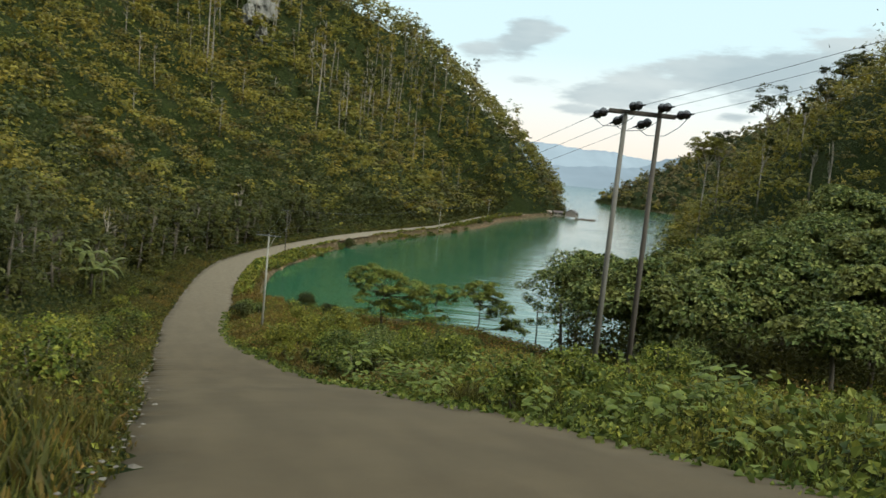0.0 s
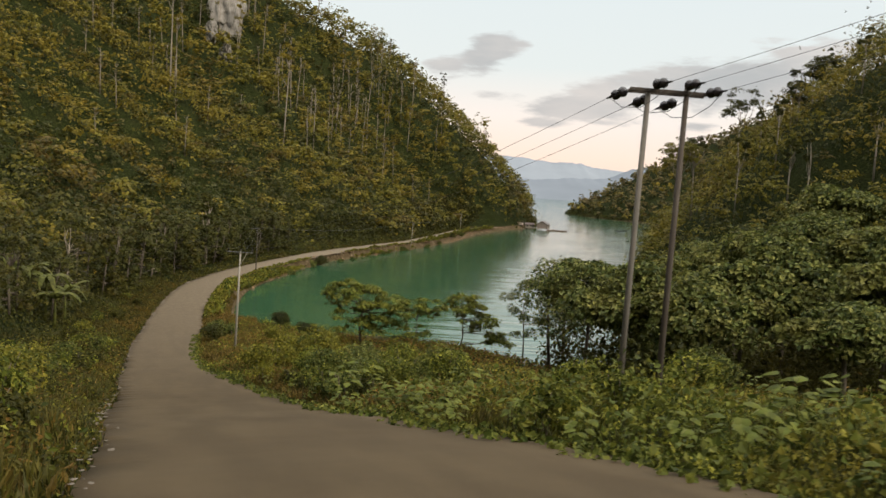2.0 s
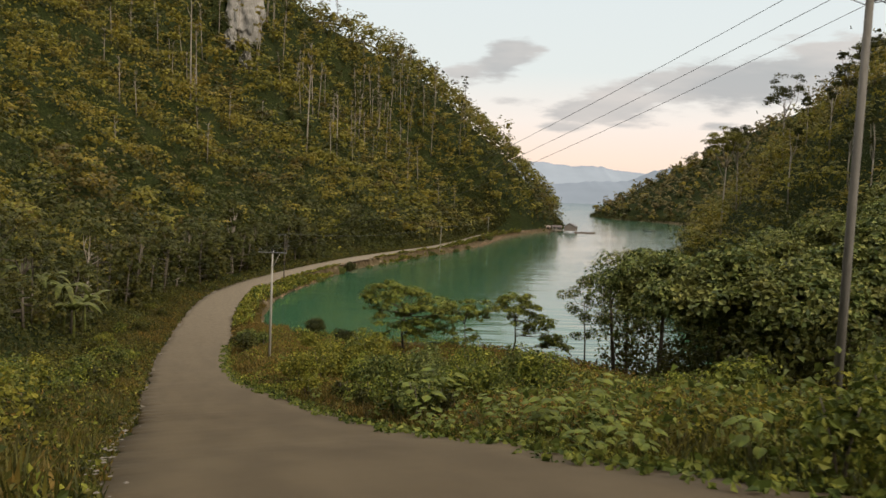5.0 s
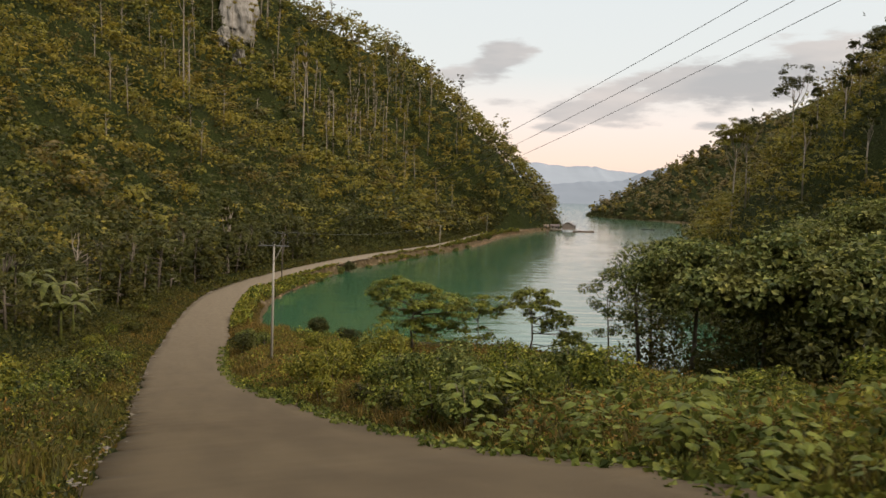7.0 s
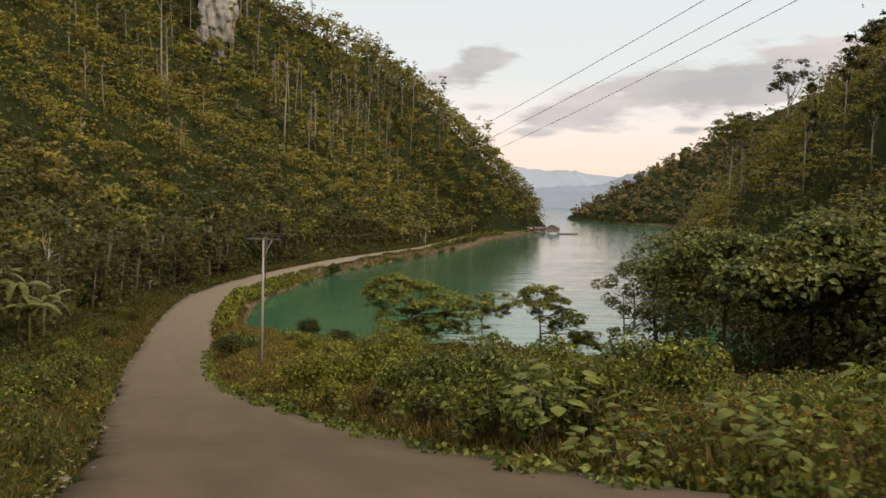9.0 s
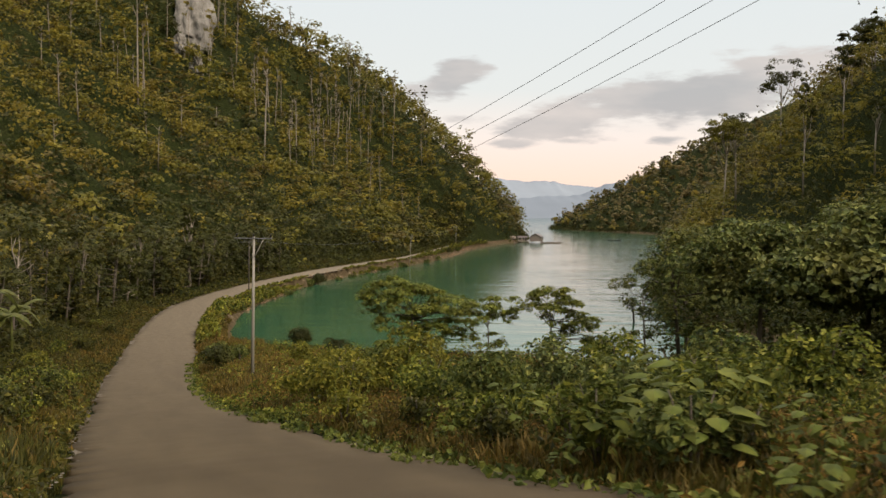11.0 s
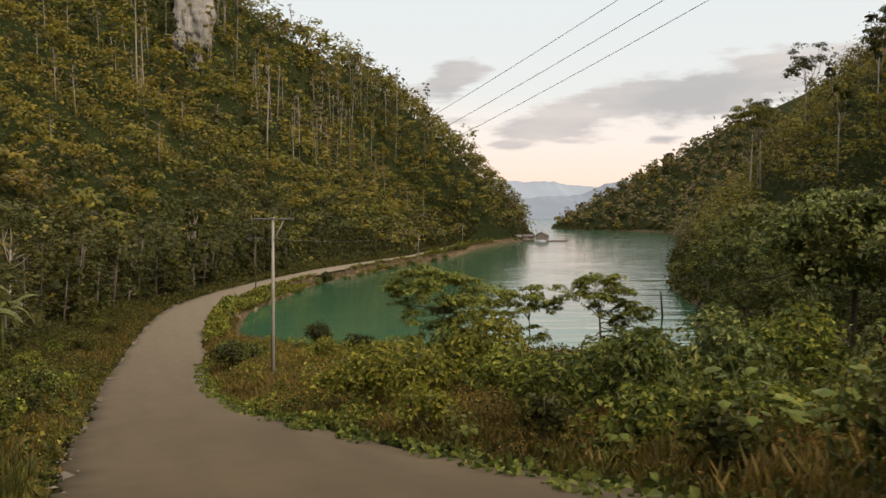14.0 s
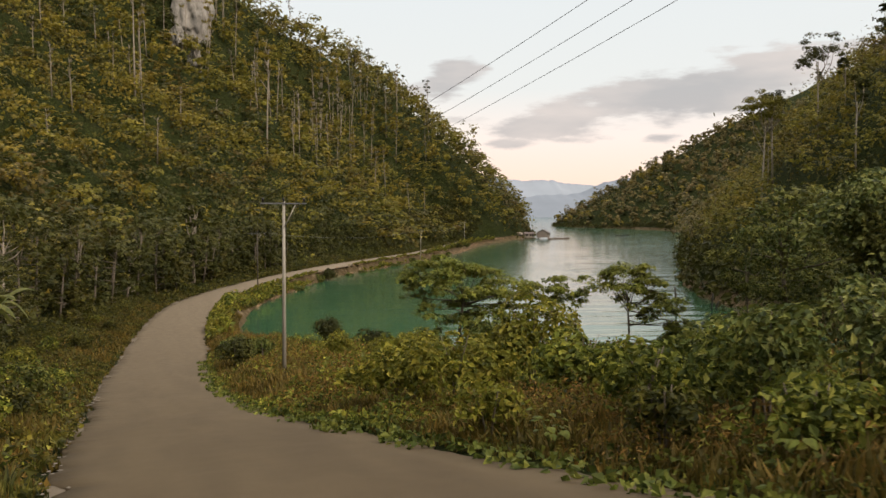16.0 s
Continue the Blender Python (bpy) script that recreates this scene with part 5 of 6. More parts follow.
def build_bushes():
    """Taller bushes among the roadside weeds: place, height of their tops over the water, radius."""
    rng = np.random.default_rng(57)
    tops = ((-7.2, 62.2, 11.9, 1.6, M_LIME), (-10.2, 71.0, 10.0, 1.4, M_LIME), (-9.6, 60.0, 11.2, 1.5, M_LIME), (-11.2, 62.5, 10.5, 1.2, M_LIME), (-6.6, 58.5, 11.4, 1.3, M_VERGE), (-5.2, 56.0, 11.4, 1.3, M_VINE), (-3.4, 57.0, 11.1, 1.1, M_VINE), (-3.0, 50.0, 12.0, 1.1, M_VERGE), (-5.2, 49.0, 11.9, 0.9, M_VERGE), (-11.5, 80.3, 8.3, 1.3, M_LIME), (-7.8, 65.0, 10.8, 1.3, M_SHRUB), (-4.6, 42.8, 13.2, 0.7, M_DARK_SHADE_WEED), (-2.6, 39.8, 13.8, 0.8, M_DARK_SHADE_WEED),
            (-5.8, 44.9, 12.5, 0.7, M_DARK_SHADE_WEED), (-6.2, 47.6, 12.2, 0.8, M_VERGE), (-7.2, 50.0, 11.7, 0.7, M_DARK_SHADE_WEED), (-4.6, 53.0, 12.3, 1.2, M_VERGE), (-4.2, 47.5, 12.4, 1.0, M_VERGE), (2.2, 22.4, 17.9, 0.9, M_VERGE), (4.6, 25.5, 17.6, 1.0, M_VERGE), (3.6, 61.0, 9.6, 1.0, M_SHRUB), (0.5, 56.5, 10.0, 0.9, M_VERGE),
            (-3.6, 68.0, 9.6, 1.3, M_SHRUB), (2.8, 71.0, 9.4, 1.4, M_SHRUB), (-14.5, 88.0, 7.4, 1.2, M_LIME), (-9.0, 88.0, 7.2, 1.3, M_SHRUB), (-12.5, 66.5, 9.2, 1.0, M_LIME), (-9.4, 54.0, 10.9, 0.8, M_LIME), (7.5, 46.5, 13.4, 1.3, M_VERGE), (5.5, 35.5, 16.2, 1.1, M_VERGE), (9.0, 33.0, 17.0, 1.3, M_VERGE), (12.0, 40.0, 16.0, 1.6, M_SHRUB), (8.0, 54.5, 11.4, 1.3, M_SHRUB),
            (-10.6, 24.0, 17.4, 0.9, M_VERGE), (-13.6, 31.0, 16.2, 1.1, M_LIME), (-8.2, 17.5, 18.6, 0.8, M_VERGE), (-12.0, 22.0, 18.2, 1.2, M_LIME), (-17.2, 40.0, 14.4, 1.1, M_SHRUB), (-18.8, 44.5, 13.4, 1.2, M_LIME), (-21.5, 55.0, 10.8, 1.1, M_VERGE), (-25.5, 66.0, 9.2, 1.2, M_SHRUB), (-29.5, 80.0, 7.0, 1.3, M_VERGE), (-15.4, 34.5, 15.6, 1.1, M_VERGE))
    # the tall growth at the outside of the bend
    tops = list(tops) + [(-5.4, 50.5, 13.0, 1.3, M_SHRUB), (-3.0, 45.0, 13.6, 1.2, M_BROAD), (-4.5, 41.2, 13.9, 0.8, M_VERGE), (-3.6, 39.2, 14.2, 0.9, M_SHRUB), (-1.8, 43.0, 14.2, 1.3, M_VERGE), (-1.0, 47.0, 13.6, 1.4, M_SHRUB), (-3.4, 51.2, 13.3, 1.3, M_BROAD), (-1.4, 52.0, 13.4, 1.4, M_VERGE), (0.8, 49.5, 13.8, 1.5, M_SHRUB), (-4.2, 55.5, 12.0, 1.2, M_SHRUB), (1.0, 44.5, 14.6, 1.4, M_VERGE), (-6.6, 53.2, 11.9, 1.0, M_VERGE)]
    edge = at_fraction(L_LINE, 1200)
    tang = np.gradient(edge, axis=0)
    tang /= np.linalg.norm(tang, axis=1)[:, None]
    for i in range(26):
        k = int(np.argmin(np.abs(edge[:, 1] - (17 + i * 4.4 + rng.uniform(-1.5, 1.5)))))
        d = rng.uniform(1.3, 6.0)
        x, y = edge[k, 0] - tang[k, 1] * d, edge[k, 1] + tang[k, 0] * d
        tops.append((x, y, float(land_height(x, y)[0]) + rng.uniform(0.9, 1.9), rng.uniform(0.7, 1.25), (M_VERGE, M_DARK_SHADE_WEED, M_LIME, M_SHRUB, M_DARK_SHADE_WEED)[i % 5]))
    for x, y, top, r, mat in tops:
        g = float(land_height(x, y)[0]) - 0.1
        h = max(top - g, r * 0.9)
        base = thing("bush", (x, y, g), "leafy roadside bush among weeds" if mat is not M_RUSTY else "drying brownish bush among weeds", "bush", "bushes along the road")
        near = y < 56
        for k in range(3):
            a = k * 2.1 + rng.uniform(0, 1)
            tube("stem", [(0, 0, 0), (0.15 * math.cos(a), 0.15 * math.sin(a), h * 0.5), (0.4 * r * math.cos(a), 0.4 * r * math.sin(a), h * 0.85)], [0.03, 0.02, 0.01], M_BARK, base, 5)
        n = int(900 * r * r) if near else int(760 * r * r)
        p, d = crown_points(rng, n, r, r, max(h * 0.5, r * 0.5), 10)
        s = 0.15 if near else 0.19
        if mat is M_VINE:
            s = 0.27
        p = p + (0, 0, h - max(h * 0.5, r * 0.5) * 0.95)
        v, _ = leaf_arrays(p, d + rng.normal(size=d.shape) * 0.45 + (0, 0, 0.35), rng.uniform(s * 0.6, s * 1.4, n), rng, 0.6)
        part("leaves", raw_mesh("leaves", v, np.arange(len(v)).reshape(-1, 4), mat), mat, base)


def heart_leaf(rng, s):
    """A broad heart-shaped blade, folded along its midrib, drooping at the tip."""
    outline = [(0.0, 0.02), (-0.16, 0.30), (0.06, 0.50), (0.40, 0.44), (0.75, 0.24), (1.05, 0.0)]
    mid = [(0.0, 0), (0.12, 0), (0.3, 0), (0.5, 0), (0.8, 0), (1.05, 0)]
    v, f = [], []
    for side in (1, -1):
        k = len(v)
        for (x, y), (mx, _) in zip(outline, mid):
            v.append((x * s, side * y * s, (-0.12 * abs(y) * 2 - 0.25 * max(x, 0) ** 2) * s))
            v.append((mx * s, 0, (0.05 - 0.25 * mx ** 2) * s))
        for i in range(5):
            f.append((k + 2 * i, k + 2 * i + 2, k + 2 * i + 3, k + 2 * i + 1))
    return np.array(v), f


def build_big_leaf_plants():
    rng = np.random.default_rng(59)
    kinds = []
    for i in range(5):
        base = thing("large_leaved_plant", (0, 0, 0), "wild plant with broad heart-shaped green leaves beside the road", "plant", "large-leaved plants along the road")
        h = 0.75 + 0.18 * i
        for j in range(14 + 2 * i):
            a, f = rng.uniform(0, 2 * np.pi), rng.uniform(0.35, 1.0)
            r = rng.uniform(0.15, 0.55)
            tip = np.array([r * math.cos(a), r * math.sin(a), h * f])
            v, fc = heart_leaf(rng, rng.uniform(0.15, 0.30))
            tilt = rng.uniform(-0.1, 0.5)
            v = v @ np.array([[math.cos(tilt), 0, -math.sin(tilt)], [0, 1, 0], [math.sin(tilt), 0, math.cos(tilt)]])
            v = turned(v, a + rng.uniform(-0.6, 0.6)) + tip
            part("leaf", joined("leaf", [(v, fc)], M_VINE), M_VINE, base)
            if j % 3 == 0:
                tube("stem", [(0, 0, 0), tip * (0.4, 0.4, 0.6), tip], [0.012, 0.010, 0.006], M_SHRUB, base, 4)
        kinds.append(base)
    line = at_fraction(R_LINE, 1200)
    tang = np.gradient(line, axis=0)
    tang /= np.linalg.norm(tang, axis=1)[:, None]
    i = 0
    for _ in range(86):
        k = int(rng.uniform(0.045, 0.155) * 1199)
        d = 0.5 + rng.uniform(0, 1) ** 1.4 * 6.5
        x, y = line[k, 0] + tang[k, 1] * d, line[k, 1] - tang[k, 0] * d
        s = rng.uniform(0.7, 1.15) * min(1.0, 0.55 + d * 0.3)
        copy_thing(kinds[i % 5], pose(x, y, float(land_height(x, y)[0]) + 0.15, 0, 0, rng.uniform(0, 360)) @ Matrix.Scale(s, 4))
        i += 1
    # head-high ones in the tall growth at the outside of the bend
    for j, (x, y, s) in enumerate(((-4.5, 41.0, 2.0), (-3.4, 39.4, 1.9), (-3.0, 41.6, 2.1), (-4.6, 49.4, 1.8), (-3.8, 50.6, 2.1), (-2.9, 47.6, 2.1))):
        copy_thing(kinds[(j + 2) % 5], pose(x, y, float(land_height(x, y)[0]), 0, 0, 70 * j) @ Matrix.Scale(s * 0.68, 4))
    for k in kinds:
        for o in (*k.children_recursive, k):
            bpy.data.objects.remove(o)


build_lagoon_trees()
build_foot_trees()
build_saplings()
build_pale_trees()
build_right_trees()
build_bananas()
build_shrubs()
build_bushes()
build_big_leaf_plants()

# ---- cliff, shore stones ----


def lump_mesh(name, rng, sx, sy, sz, material, sub=2, rough=0.25):
    bm = bmesh.new()
    bmesh.ops.create_icosphere(bm, subdivisions=sub, radius=1.0)
    off = rng.uniform(0, 50, 3)
    for v in bm.verts:
        n = noise.noise(Vector(v.co) * 1.6 + Vector(off)) + 0.5 * noise.noise(Vector(v.co) * 4 + Vector(off))
        v.co *= 1 + rough * n
        v.co = Vector((v.co.x * sx, v.co.y * sy, v.co.z * sz))
    me = bpy.data.meshes.new(name)
    bm.to_mesh(me)
    bm.free()
    me.materials.append(material)
    return me


def build_cliff():
    rng = np.random.default_rng(61)
    for nm, x, y, w, h in (("cliff", -83.0, 362.0, 6.5, 13), ("cliff", -78.6, 345.0, 2.4, 4.5), ("cliff", -85.4, 348.5, 2.6, 4.5)):
        z = float(land_height(x, y)[0])
        ob = new(nm, lump_mesh(nm, rng, w, 5, h, M_CLIFF, 5, 0.45))
        ob.matrix_basis = pose(x, y, z + h * 0.5, -22, 0, 15)
        tagged(ob, "bare pale grey limestone rock face among the trees", "cliff", kind="structure")


def build_stones():
    rng = np.random.default_rng(67)
    vs, fs, n = [], [], 0
    shore = smooth_line(WATER[2:13], 1.0)
    for i in range(560):
        p = shore[rng.integers(0, len(shore))]
        s = rng.uniform(0.12, 0.42) * (1.5 if rng.random() < 0.1 else 1)
        bm = bmesh.new()
        bmesh.ops.create_icosphere(bm, subdivisions=1, radius=1)
        a = rng.uniform(0.6, 1.25, (len(bm.verts), 1))
        co = np.array([v.co for v in bm.verts]) * a * (s, s, s * 0.6)
        idx = [[v.index for v in f.verts] for f in bm.faces]
        bm.free()
        x, y = p + rng.normal(size=2) * 0.5 + (-0.5, 0)
        vs.append(co + (x, y, max(0.05, float(land_height(x, y)[0])) + s * 0.1))
        fs.append(np.array(idx) + n)
        n += len(co)
    ob = new("shore_stones", raw_mesh("shore_stones", np.vstack(vs), np.vstack(fs), M_ROCK))
    tagged(ob, "tan and brown limestone stones along the waterline", "stones", kind="stuff")


def build_edge_gravel():
    """Pale broken stones along the road's edges."""
    rng = np.random.default_rng(71)
    vs, fs, n = [], [], 0
    unit = np.array([(1, 0, 0), (0.3, 0.95, 0), (-0.8, 0.6, 0), (-0.8, -0.6, 0), (0.3, -0.95, 0), (0, 0, 1), (0, 0, -0.4)])
    tri = np.array([(0, 1, 5), (1, 2, 5), (2, 3, 5), (3, 4, 5), (4, 0, 5), (1, 0, 6), (2, 1, 6), (3, 2, 6), (4, 3, 6), (0, 4, 6)])
    for line, out, k0, k1, count, big in ((L_LINE, -1, 0.03, 0.2, 240, 0.8), (L_LINE, -1, 0.2, 0.42, 220, 1.5), (R_LINE, 1, 0.045, 0.2, 160, 0.7), (R_LINE, 1, 0.36, 0.9, 400, 2.2)):
        q = at_fraction(line, 1200)
        t = np.gradient(q, axis=0)
        t /= np.linalg.norm(t, axis=1)[:, None]
        for _ in range(count):
            i = int(rng.uniform(k0, k1) * 1199)
            d = rng.normal() * 0.16 + 0.02
            x, y = q[i, 0] + t[i, 1] * out * d, q[i, 1] - t[i, 0] * out * d
            s = rng.uniform(0.02, 0.07) * big * (2.0 if rng.random() < 0.06 else 1.0)
            a = rng.uniform(0, 6.28)
            v = turned(unit * rng.uniform(0.6, 1.3, (7, 1)) * (s, s, s * 0.3), a)
            vs.append(v + (x, y, float(road_z(q[i, 1])) + 0.002))
            fs.append(tri + n)
            n += 7
    ob = new("edge_gravel", raw_mesh("edge_gravel", np.vstack(vs), np.vstack(fs), M_GRAVEL))
    tagged(ob, "brown broken gravel along the road's edges", "gravel", kind="stuff")


def build_slabs():
    """Broken pale slab edges that stick out from the road under the weeds."""
    rng = np.random.default_rng(73)
    road = bpy.data.objects["road"]
    spots = [(y, rng.uniform(0.5, 0.9)) for y in (52.0, 64.0, 79.0, 94.0, 107.0, 120.0, 132.0, 144.0, 156.0)]
    line = at_fraction(L_LINE, 1200)
    tang = np.gradient(line, axis=0)
    for y, w in spots:
        k = int(np.argmin(np.abs(line[:, 1] - y)))
        a = math.atan2(tang[k, 1], tang[k, 0])
        long = rng.uniform(0.9, 2.2)
        n = 10
        t = np.linspace(0, 2 * np.pi, n, endpoint=False)
        ring = np.stack([np.sign(np.cos(t)) * np.abs(np.cos(t)) ** 0.6 * long, np.sign(np.sin(t)) * np.abs(np.sin(t)) ** 0.6 * w * 0.5], 1) * rng.uniform(0.5, 1.2, (n, 1))
        ring = np.stack([ring[:, 0] * math.cos(a) - ring[:, 1] * math.sin(a), ring[:, 0] * math.sin(a) + ring[:, 1] * math.cos(a)], 1) + line[k]
        z = road_place(ring[:, 0], ring[:, 1])[2]
        bm = bmesh.new()
        top = [bm.verts.new((q[0], q[1], h + 0.012)) for q, h in zip(ring, z)]
        low = [bm.verts.new((q[0], q[1], h - 0.12)) for q, h in zip(ring, z)]
        bm.faces.new(top)
        for i in range(n):
            bm.faces.new((low[i], low[(i + 1) % n], top[(i + 1) % n], top[i]))
        part("slab", bm, M_SLAB, road, "pale broken concrete edge")


build_cliff()
build_stones()
build_slabs()
build_edge_gravel()

# ---- poles and wires ----


def box(name, size, centre, material, parent, label="", bevel=0.01, turn=(0, 0, 0)):
    bm = bmesh.new()
    bmesh.ops.create_cube(bm, size=1.0)
    bmesh.ops.scale(bm, vec=size, verts=bm.verts)
    if bevel:
        bmesh.ops.bevel(bm, geom=list(bm.edges), offset=bevel, segments=1, affect="EDGES")
    bmesh.ops.transform(bm, matrix=pose(*centre, *turn), verts=bm.verts)
    return part(name, bm, material, parent, label)


def insulator(parent, a, b):
    """A string of two fat porcelain discs between two points, with a clamp at its outer end."""
    a, b = np.array(a, float), np.array(b, float)
    u = (b - a) / np.linalg.norm(b - a)
    L = np.linalg.norm(b - a)
    prof = [(0, 0.025), (0.10, 0.03), (0.14, 0.13), (0.22, 0.165), (0.36, 0.15), (0.44, 0.06), (0.50, 0.13), (0.60, 0.16), (0.74, 0.145), (0.82, 0.05), (0.88, 0.05), (1.0, 0.03)]
    disc = tube("insulator", [a + u * L * t for t, _ in prof], [r for _, r in prof], M_INSULATOR, parent, 12, "dark glazed insulator discs")
    tube("clamp", [b - u * 0.03, b + u * 0.05, b + u * 0.12], [0.03, 0.035, 0.015], M_STEEL, disc, 6)


def sag_line(a, b, sag, n=24):
    t = np.linspace(0, 1, n)[:, None]
    p = np.array(a) * (1 - t) + np.array(b) * t
    p[:, 2] -= sag * 4 * (t * (1 - t))[:, 0]
    return p


def wire(a, b, sag, r=0.0075):
    p = sag_line(a, b, sag)
    ob = new("power_line", joined("power_line", [tube_arrays(p, r, 5)], M_WIRE))
    return tagged(ob, "thin dark overhead power line between the poles", "power line", "overhead lines")


HP = np.array([6.2, 29.87, 16.0])
SP = np.array([-16.95, 83.6, 6.0])


def build_poles():
    base = thing("double_utility_pole", tuple(HP), "pair of tall weathered utility poles joined by a crossarm with insulators", "utility pole")
    tube("post", [(-0.55, 0.1, -0.4), (-0.5, 0.08, 4), (-0.42, 0.05, 9.15)], [0.102, 0.095, 0.08], M_CONCRETE_POLE, base, 12)
    tube("post", [(0.62, -0.02, -0.4), (0.66, -0.04, 4), (0.72, -0.06, 9.42)], [0.100, 0.094, 0.08], M_WOOD_POLE, base, 12, "browner post")
    za = 9.2
    box("crossarm", (2.3, 0.08, 0.115), (0.14, -0.10, za), M_WOOD_POLE, base, "weathered double crossarm", 0.012, (0, 1.2, -4))
    box("crossarm", (2.3, 0.08, 0.115), (0.16, 0.22, za - 0.02), M_WOOD_POLE, base, "weathered double crossarm", 0.012, (0, 1.2, -4))
    for x in (-0.9, -0.42, 0.72, 1.1):
        tube("bolt", [(x, -0.2, za), (x, 0.3, za)], 0.018, M_STEEL, base, 6)
    back, front = [], []
    to_sp = (SP + (0, 0, 8.3)) - (HP + (0, 0, za))
    to_sp = to_sp / np.linalg.norm(to_sp)
    to_up = np.array([0.40, -0.90, 0.16])
    for x, y, dz in ((-1.02, 0.2, 0.0), (-0.30, 0.3, -0.16), (0.55, 0.3, -0.22)):
        a = np.array([x, y, za + dz])
        b = a + to_sp * 0.62 + (-0.18, 0, -0.08)
        insulator(base, a, b)
        back.append(b)
    for x, y, dz in ((-0.34, -0.12, 0.17), (0.62, -0.14, 0.20), (1.30, -0.1, 0.02)):
        a = np.array([x, y, za + dz])
        b = a + to_up * 0.58 + (0.12, 0, -0.04)
        insulator(base, a, b)
        front.append(b)
    for b, f in zip(back, front):
        mid = (b + f) / 2 + (0.1, 0, -0.52)
        pts = [b, b * 0.62 + f * 0.05 + mid * 0.33 + (0, 0, -0.22), mid, f * 0.62 + b * 0.05 + mid * 0.33 + (0, 0, -0.18), f]
        tube("jumper_wire", pts, 0.012, M_WIRE, base, 5)
    # the single pole beside the road, and the far ones
    poles = []
    for i, (x, y, h, w, ang) in enumerate(((-16.95, 83.6, 8.75, 2.4, 0), (-32.6, 178.5, 9.6, 2.0, 5), (-2.2, 295.0, 9.0, 1.8, -30), (18.3, 380.0, 9.0, 1.8, -30))):
        z = float(land_height(x, y)[0])
        if i == 0:
            z = SP[2]
        p = thing("utility_pole", (x, y, z), "slim pale concrete utility pole with a steel crossarm" if i != 1 else "dark slim utility pole with a crossarm beside the shore road", "utility pole", "poles along the road")
        p.rotation_euler = Euler((0, radians((0.3, 0, 2, 1)[i]), radians(ang)))
        tube("post", [(0, 0, -0.6), (0, 0, h * 0.5), (0, 0, h)], [0.115, 0.095, 0.07], M_PALE_POLE if i != 1 else M_WOOD_POLE, p, 10)
        box("crossarm", (w, 0.07, 0.07), (0 if i != 1 else -0.5, -0.12, h - 0.12), M_STEEL, p, "steel crossarm", 0.008)
        tube("brace", [(0.06, -0.12, h - 1.35), (0.62, -0.14, h - 0.2)], 0.028, M_PALE_POLE, p, 6)
        for k in (-0.45, 0.0, 0.45):
            tube("insulator", [(k * w, -0.12, h - 0.08), (k * w, -0.12, h + 0.02), (k * w, -0.12, h + 0.10), (k * w, -0.12, h + 0.18)], [0.02, 0.05, 0.06, 0.03], M_INSULATOR, p, 8)
        m = pose(x, y, z, 0, 0, ang)
        poles.append([np.array(m @ Vector((k * w, -0.12, h + 0.16))) for k in (-0.45, 0.0, 0.45)])
    for i in range(3):
        wire(HP + back[i], poles[0][i], 0.9)
        far = HP + front[i] + np.array([0.40, -0.90, 0.17]) * 46
        wire(HP + front[i], far, 0.5)
        for a, b in ((0, 1), (1, 2), (2, 3)):
            wire(poles[a][i], poles[b][i], 1.2 if a == 0 else 1.6, 0.009)


build_poles()

# ---- houses on the water, boats, stakes ----


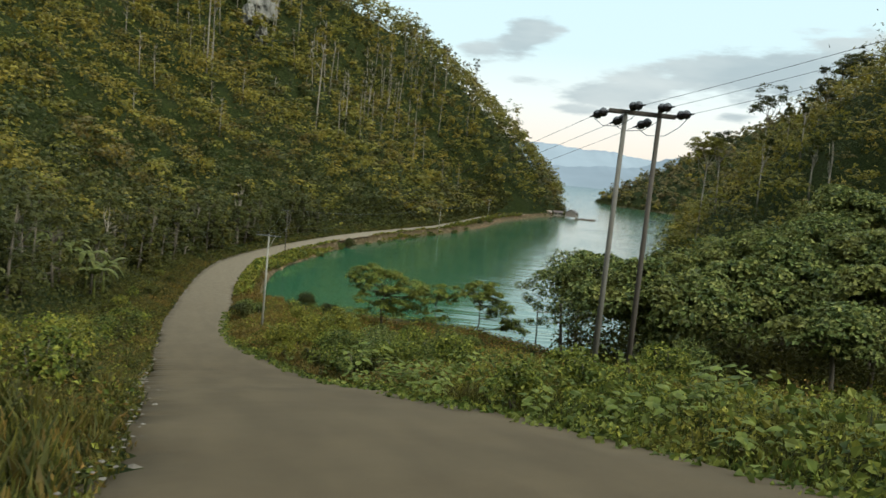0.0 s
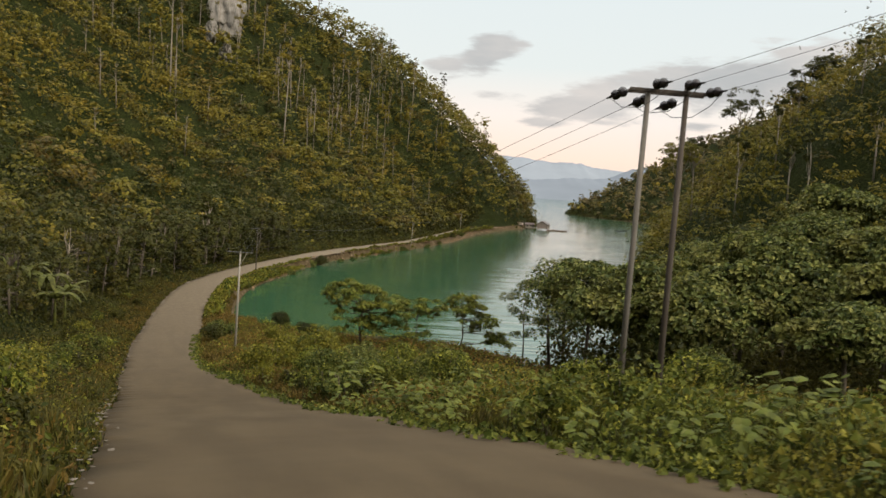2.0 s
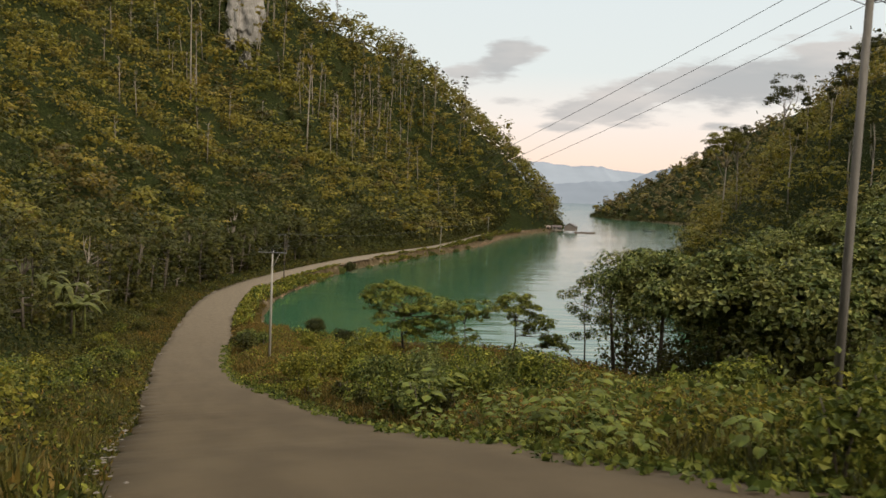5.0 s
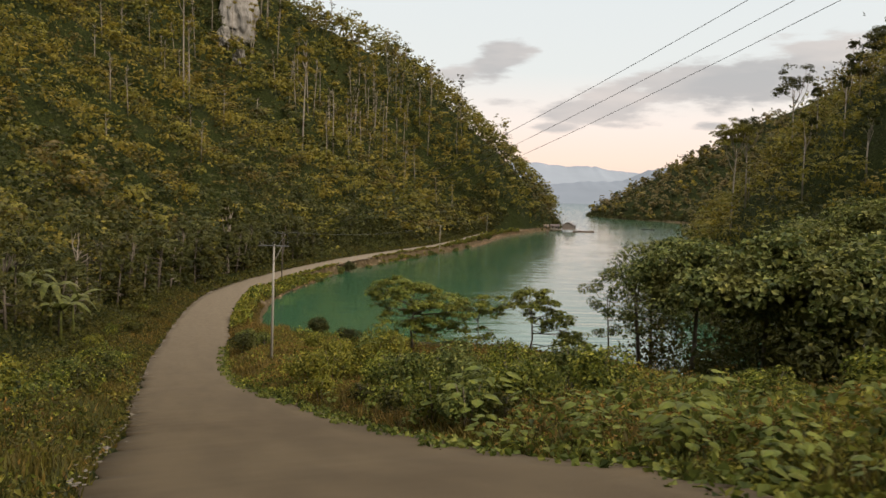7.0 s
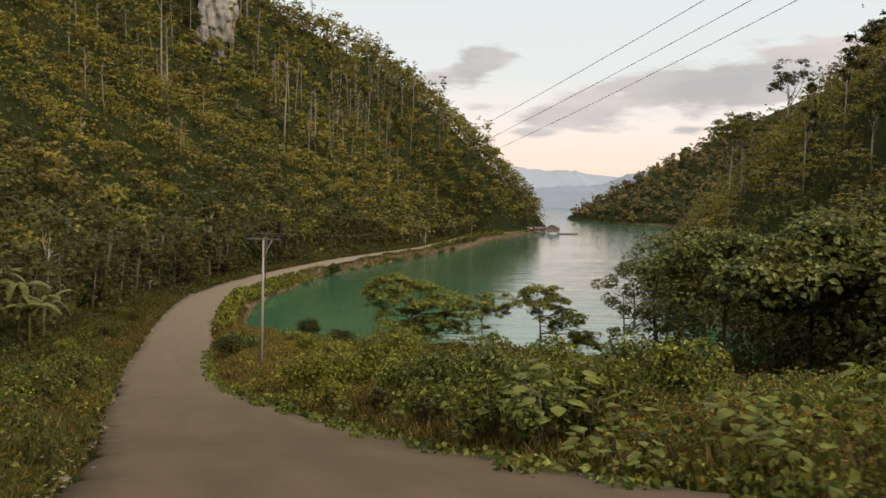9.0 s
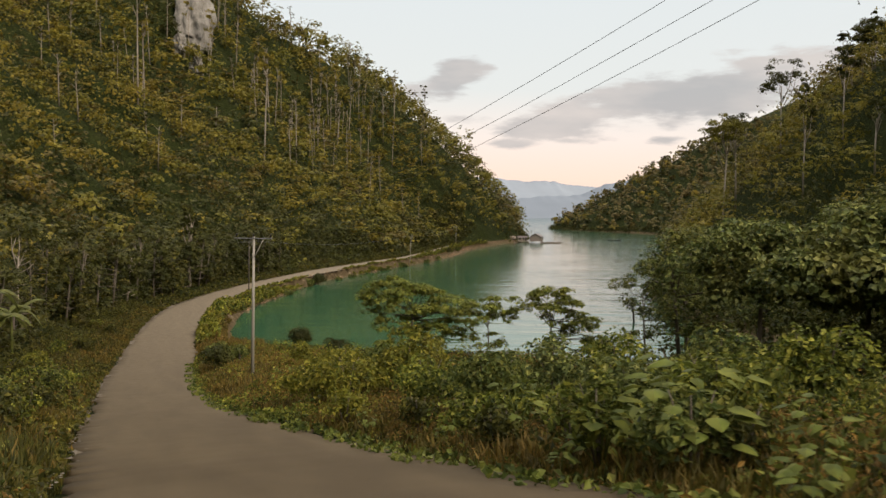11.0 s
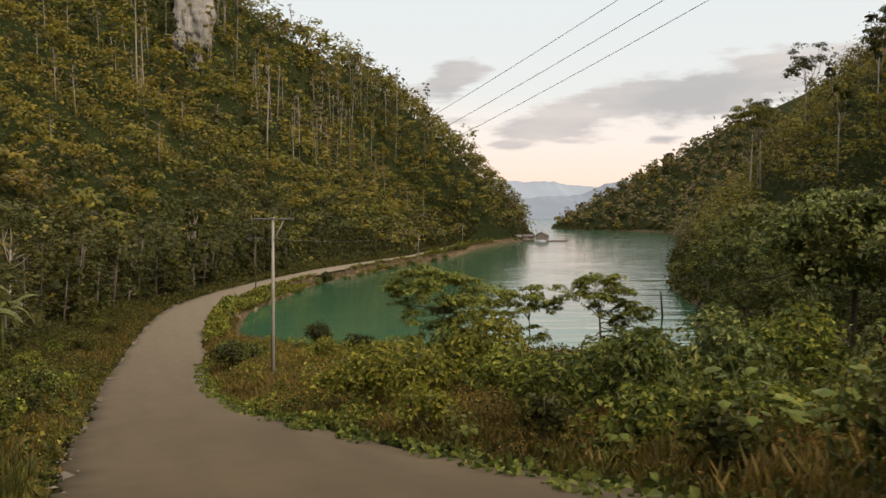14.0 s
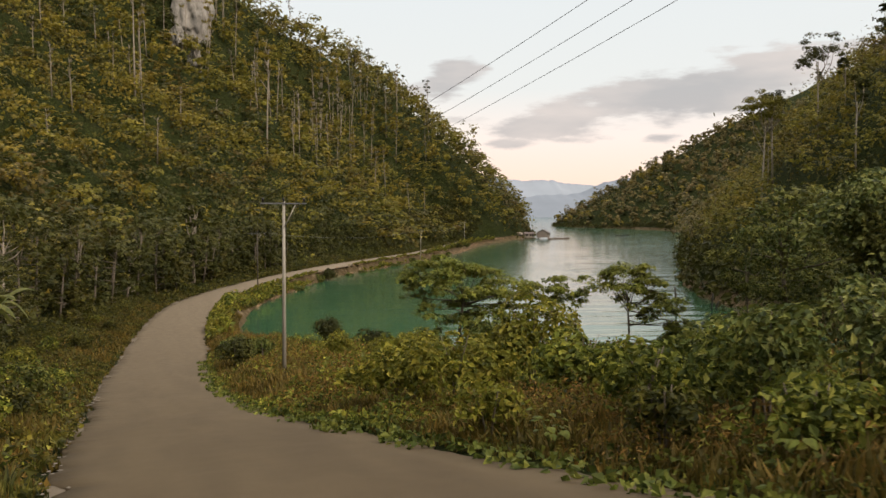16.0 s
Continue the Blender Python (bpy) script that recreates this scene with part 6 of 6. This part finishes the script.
def gable_house(x, y, w, d, wall_h, roof_h, walls, roof, turn, label, stilts=0.9):
    base = thing("stilt_house", (x, y, 0, 0, 0, turn), label, "house", "houses on the water")
    for ix in np.linspace(-w / 2 + 0.2, w / 2 - 0.2, 5):
        for iy in (-d / 2 + 0.2, d / 2 - 0.2):
            tube("stilt", [(ix, iy, -1.5), (ix, iy, stilts)], 0.09, M_PLANK, base, 6)
    box("deck", (w + 1.2, d + 1.2, 0.16), (0, 0, stilts + 0.08), M_PLANK, base, "plank deck")
    box("wall", (w, 0.12, wall_h), (0, -d / 2, stilts + 0.16 + wall_h / 2), walls, base)
    box("wall", (w, 0.12, wall_h), (0, d / 2, stilts + 0.16 + wall_h / 2), walls, base)
    box("wall", (0.12, d - 0.13, wall_h), (-w / 2 + 0.06, 0, stilts + 0.16 + wall_h / 2), walls, base)
    box("wall", (0.12, d - 0.13, wall_h), (w / 2 - 0.06, 0, stilts + 0.16 + wall_h / 2), walls, base)
    z0 = stilts + 0.16 + wall_h
    for sgn in (-1, 1):
        bm = bmesh.new()
        q = [(-w / 2 - 0.4, sgn * (d / 2 + 0.5), z0 - 0.15), (w / 2 + 0.4, sgn * (d / 2 + 0.5), z0 - 0.15), (w / 2 + 0.4, 0, z0 + roof_h), (-w / 2 - 0.4, 0, z0 + roof_h)]
        lo = [bm.verts.new(p) for p in q]
        hi = [bm.verts.new((p[0], p[1], p[2] + 0.07)) for p in q]
        bm.faces.new(lo)
        bm.faces.new(hi[::-1])
        for i in range(4):
            bm.faces.new((lo[i], lo[(i + 1) % 4], hi[(i + 1) % 4], hi[i]))
        bmesh.ops.recalc_face_normals(bm, faces=bm.faces)
        part("roof", bm, roof, base, "sheet-metal roof slope")
    for sgn in (-1, 1):
        bm = bmesh.new()
        t = [(sgn * (w / 2 - 0.06), -d / 2, z0), (sgn * (w / 2 - 0.06), d / 2, z0), (sgn * (w / 2 - 0.06), 0, z0 + roof_h - 0.02)]
        a = [bm.verts.new(p) for p in t]
        b = [bm.verts.new((p[0] - sgn * 0.1, p[1], p[2])) for p in t]
        bm.faces.new(a)
        bm.faces.new(b[::-1])
        for i in range(3):
            bm.faces.new((a[i], a[(i + 1) % 3], b[(i + 1) % 3], b[i]))
        part("gable", bm, walls, base)
    for k in (-0.28, 0.12):
        win = box("window", (0.9, 0.06, 0.9), (w * k, -d / 2 - 0.07, stilts + 0.16 + wall_h * 0.55), M_DARK, base, "dark window opening", 0.0)
        for dz in (-0.48, 0.48):
            box("frame", (1.06, 0.08, 0.08), (w * k, -d / 2 - 0.09, stilts + 0.16 + wall_h * 0.55 + dz), M_PLANK, win, "", 0.0)
        for dx in (-0.49, 0.49):
            box("frame", (0.08, 0.08, 0.88), (w * k + dx, -d / 2 - 0.09, stilts + 0.16 + wall_h * 0.55), M_PLANK, win, "", 0.0)
    box("door", (0.9, 0.06, 1.9), (w * 0.36, -d / 2 - 0.07, stilts + 1.12), M_DARK, base, "dark doorway", 0.0)
    return base


def boat(x, y, length, width, turn, label, group="boats", paint=None):
    base = thing("wooden_boat", (x, y, 0, 0, 0, turn), label, "boat", group)
    n = 11
    t = np.linspace(-1, 1, n)
    rows = []
    for s in t:
        w = width / 2 * (1 - abs(s) ** 2.6)
        rise = 0.25 * s * s
        rows.append([(s * length / 2, -w, 0.45 + rise), (s * length / 2, -w * 0.6, -0.1), (s * length / 2, w * 0.6, -0.1), (s * length / 2, w, 0.45 + rise), (s * length / 2, w * 0.8, 0.42 + rise), (s * length / 2, w * 0.45, 0.05), (s * length / 2, -w * 0.45, 0.05), (s * length / 2, -w * 0.8, 0.42 + rise)])
    v = np.array(rows).reshape(-1, 3)
    f = []
    for i in range(n - 1):
        for j in range(8):
            f.append((i * 8 + j, i * 8 + (j + 1) % 8, (i + 1) * 8 + (j + 1) % 8, (i + 1) * 8 + j))
    part("hull", joined("hull", [(v, f)], paint or M_BOAT, False), paint or M_BOAT, base)
    for k in (-0.45, 0.0, 0.45):
        box("thwart", (0.22, width * 0.8, 0.05), (k * length / 2, 0, 0.36), M_PLANK, base, "", 0.0)
    return base


def build_shore_houses():
    gable_house(57.5, 512.5, 8.6, 4.6, 1.6, 0.9, M_ROOF_RED, M_ROOF_PALE, -8, "low red-brown shed with a bleached roof on stilts over the water")
    gable_house(74.5, 516.0, 6.0, 6.2, 2.3, 1.8, M_WALL_BOARD, M_ROOF_GREY, 68, "small pale board house with gabled roof on stilts")
    gable_house(66.4, 517.0, 5.2, 3.8, 1.7, 0.9, M_PLANK, M_ROOF_GREY, 0, "weathered plank hut on stilts between two houses")
    pier = thing("jetty", (69.0, 512.0, 0), "plank jetty joining the stilt houses", "jetty")
    box("deck", (18, 1.4, 0.12), (0, 0, 0.9), M_PLANK, pier)
    for k in np.linspace(-8.6, 8.6, 8):
        tube("stilt", [(k, -0.5, -1.5), (k, -0.5, 0.86)], 0.08, M_PLANK, pier, 6)
    mast = thing("mast", (73.0, 514.0, 0.9), "thin upright pole beside the stilt house", "mast")
    tube("post", [(0, 0, 0), (0, 0, 8.5)], [0.07, 0.04], M_PLANK, mast, 6)
    boat(80.5, 507.0, 10.5, 1.3, 4, "long grey wooden boat moored by the houses")
    boat(84.0, 513.5, 9.0, 1.2, -6, "long grey wooden boat moored by the houses")
    boat(57.0, 506.0, 9.0, 1.4, 6, "long brown wooden boat moored by the shed")
    boat(134.8, 574.0, 8.5, 1.2, 2, "lone dark wooden boat on the open lagoon", "boats", M_DARK_BOAT)
    for x, y, h, lean in ((29.5, 158.0, 3.6, -5), (36.3, 162.6, 2.2, 5), (36.9, 162.4, 1.2, 20)):
        st = thing("stake", (x, y, 0, 0, lean, 0), "weathered wooden stake standing in the lagoon", "stake", "stakes in the lagoon")
        tube("post", [(0, 0, -1.5), (0.03, 0, h * 0.5), (0, 0.02, h)], [0.17, 0.15, 0.13], M_STAKE, st, 8)


build_shore_houses()
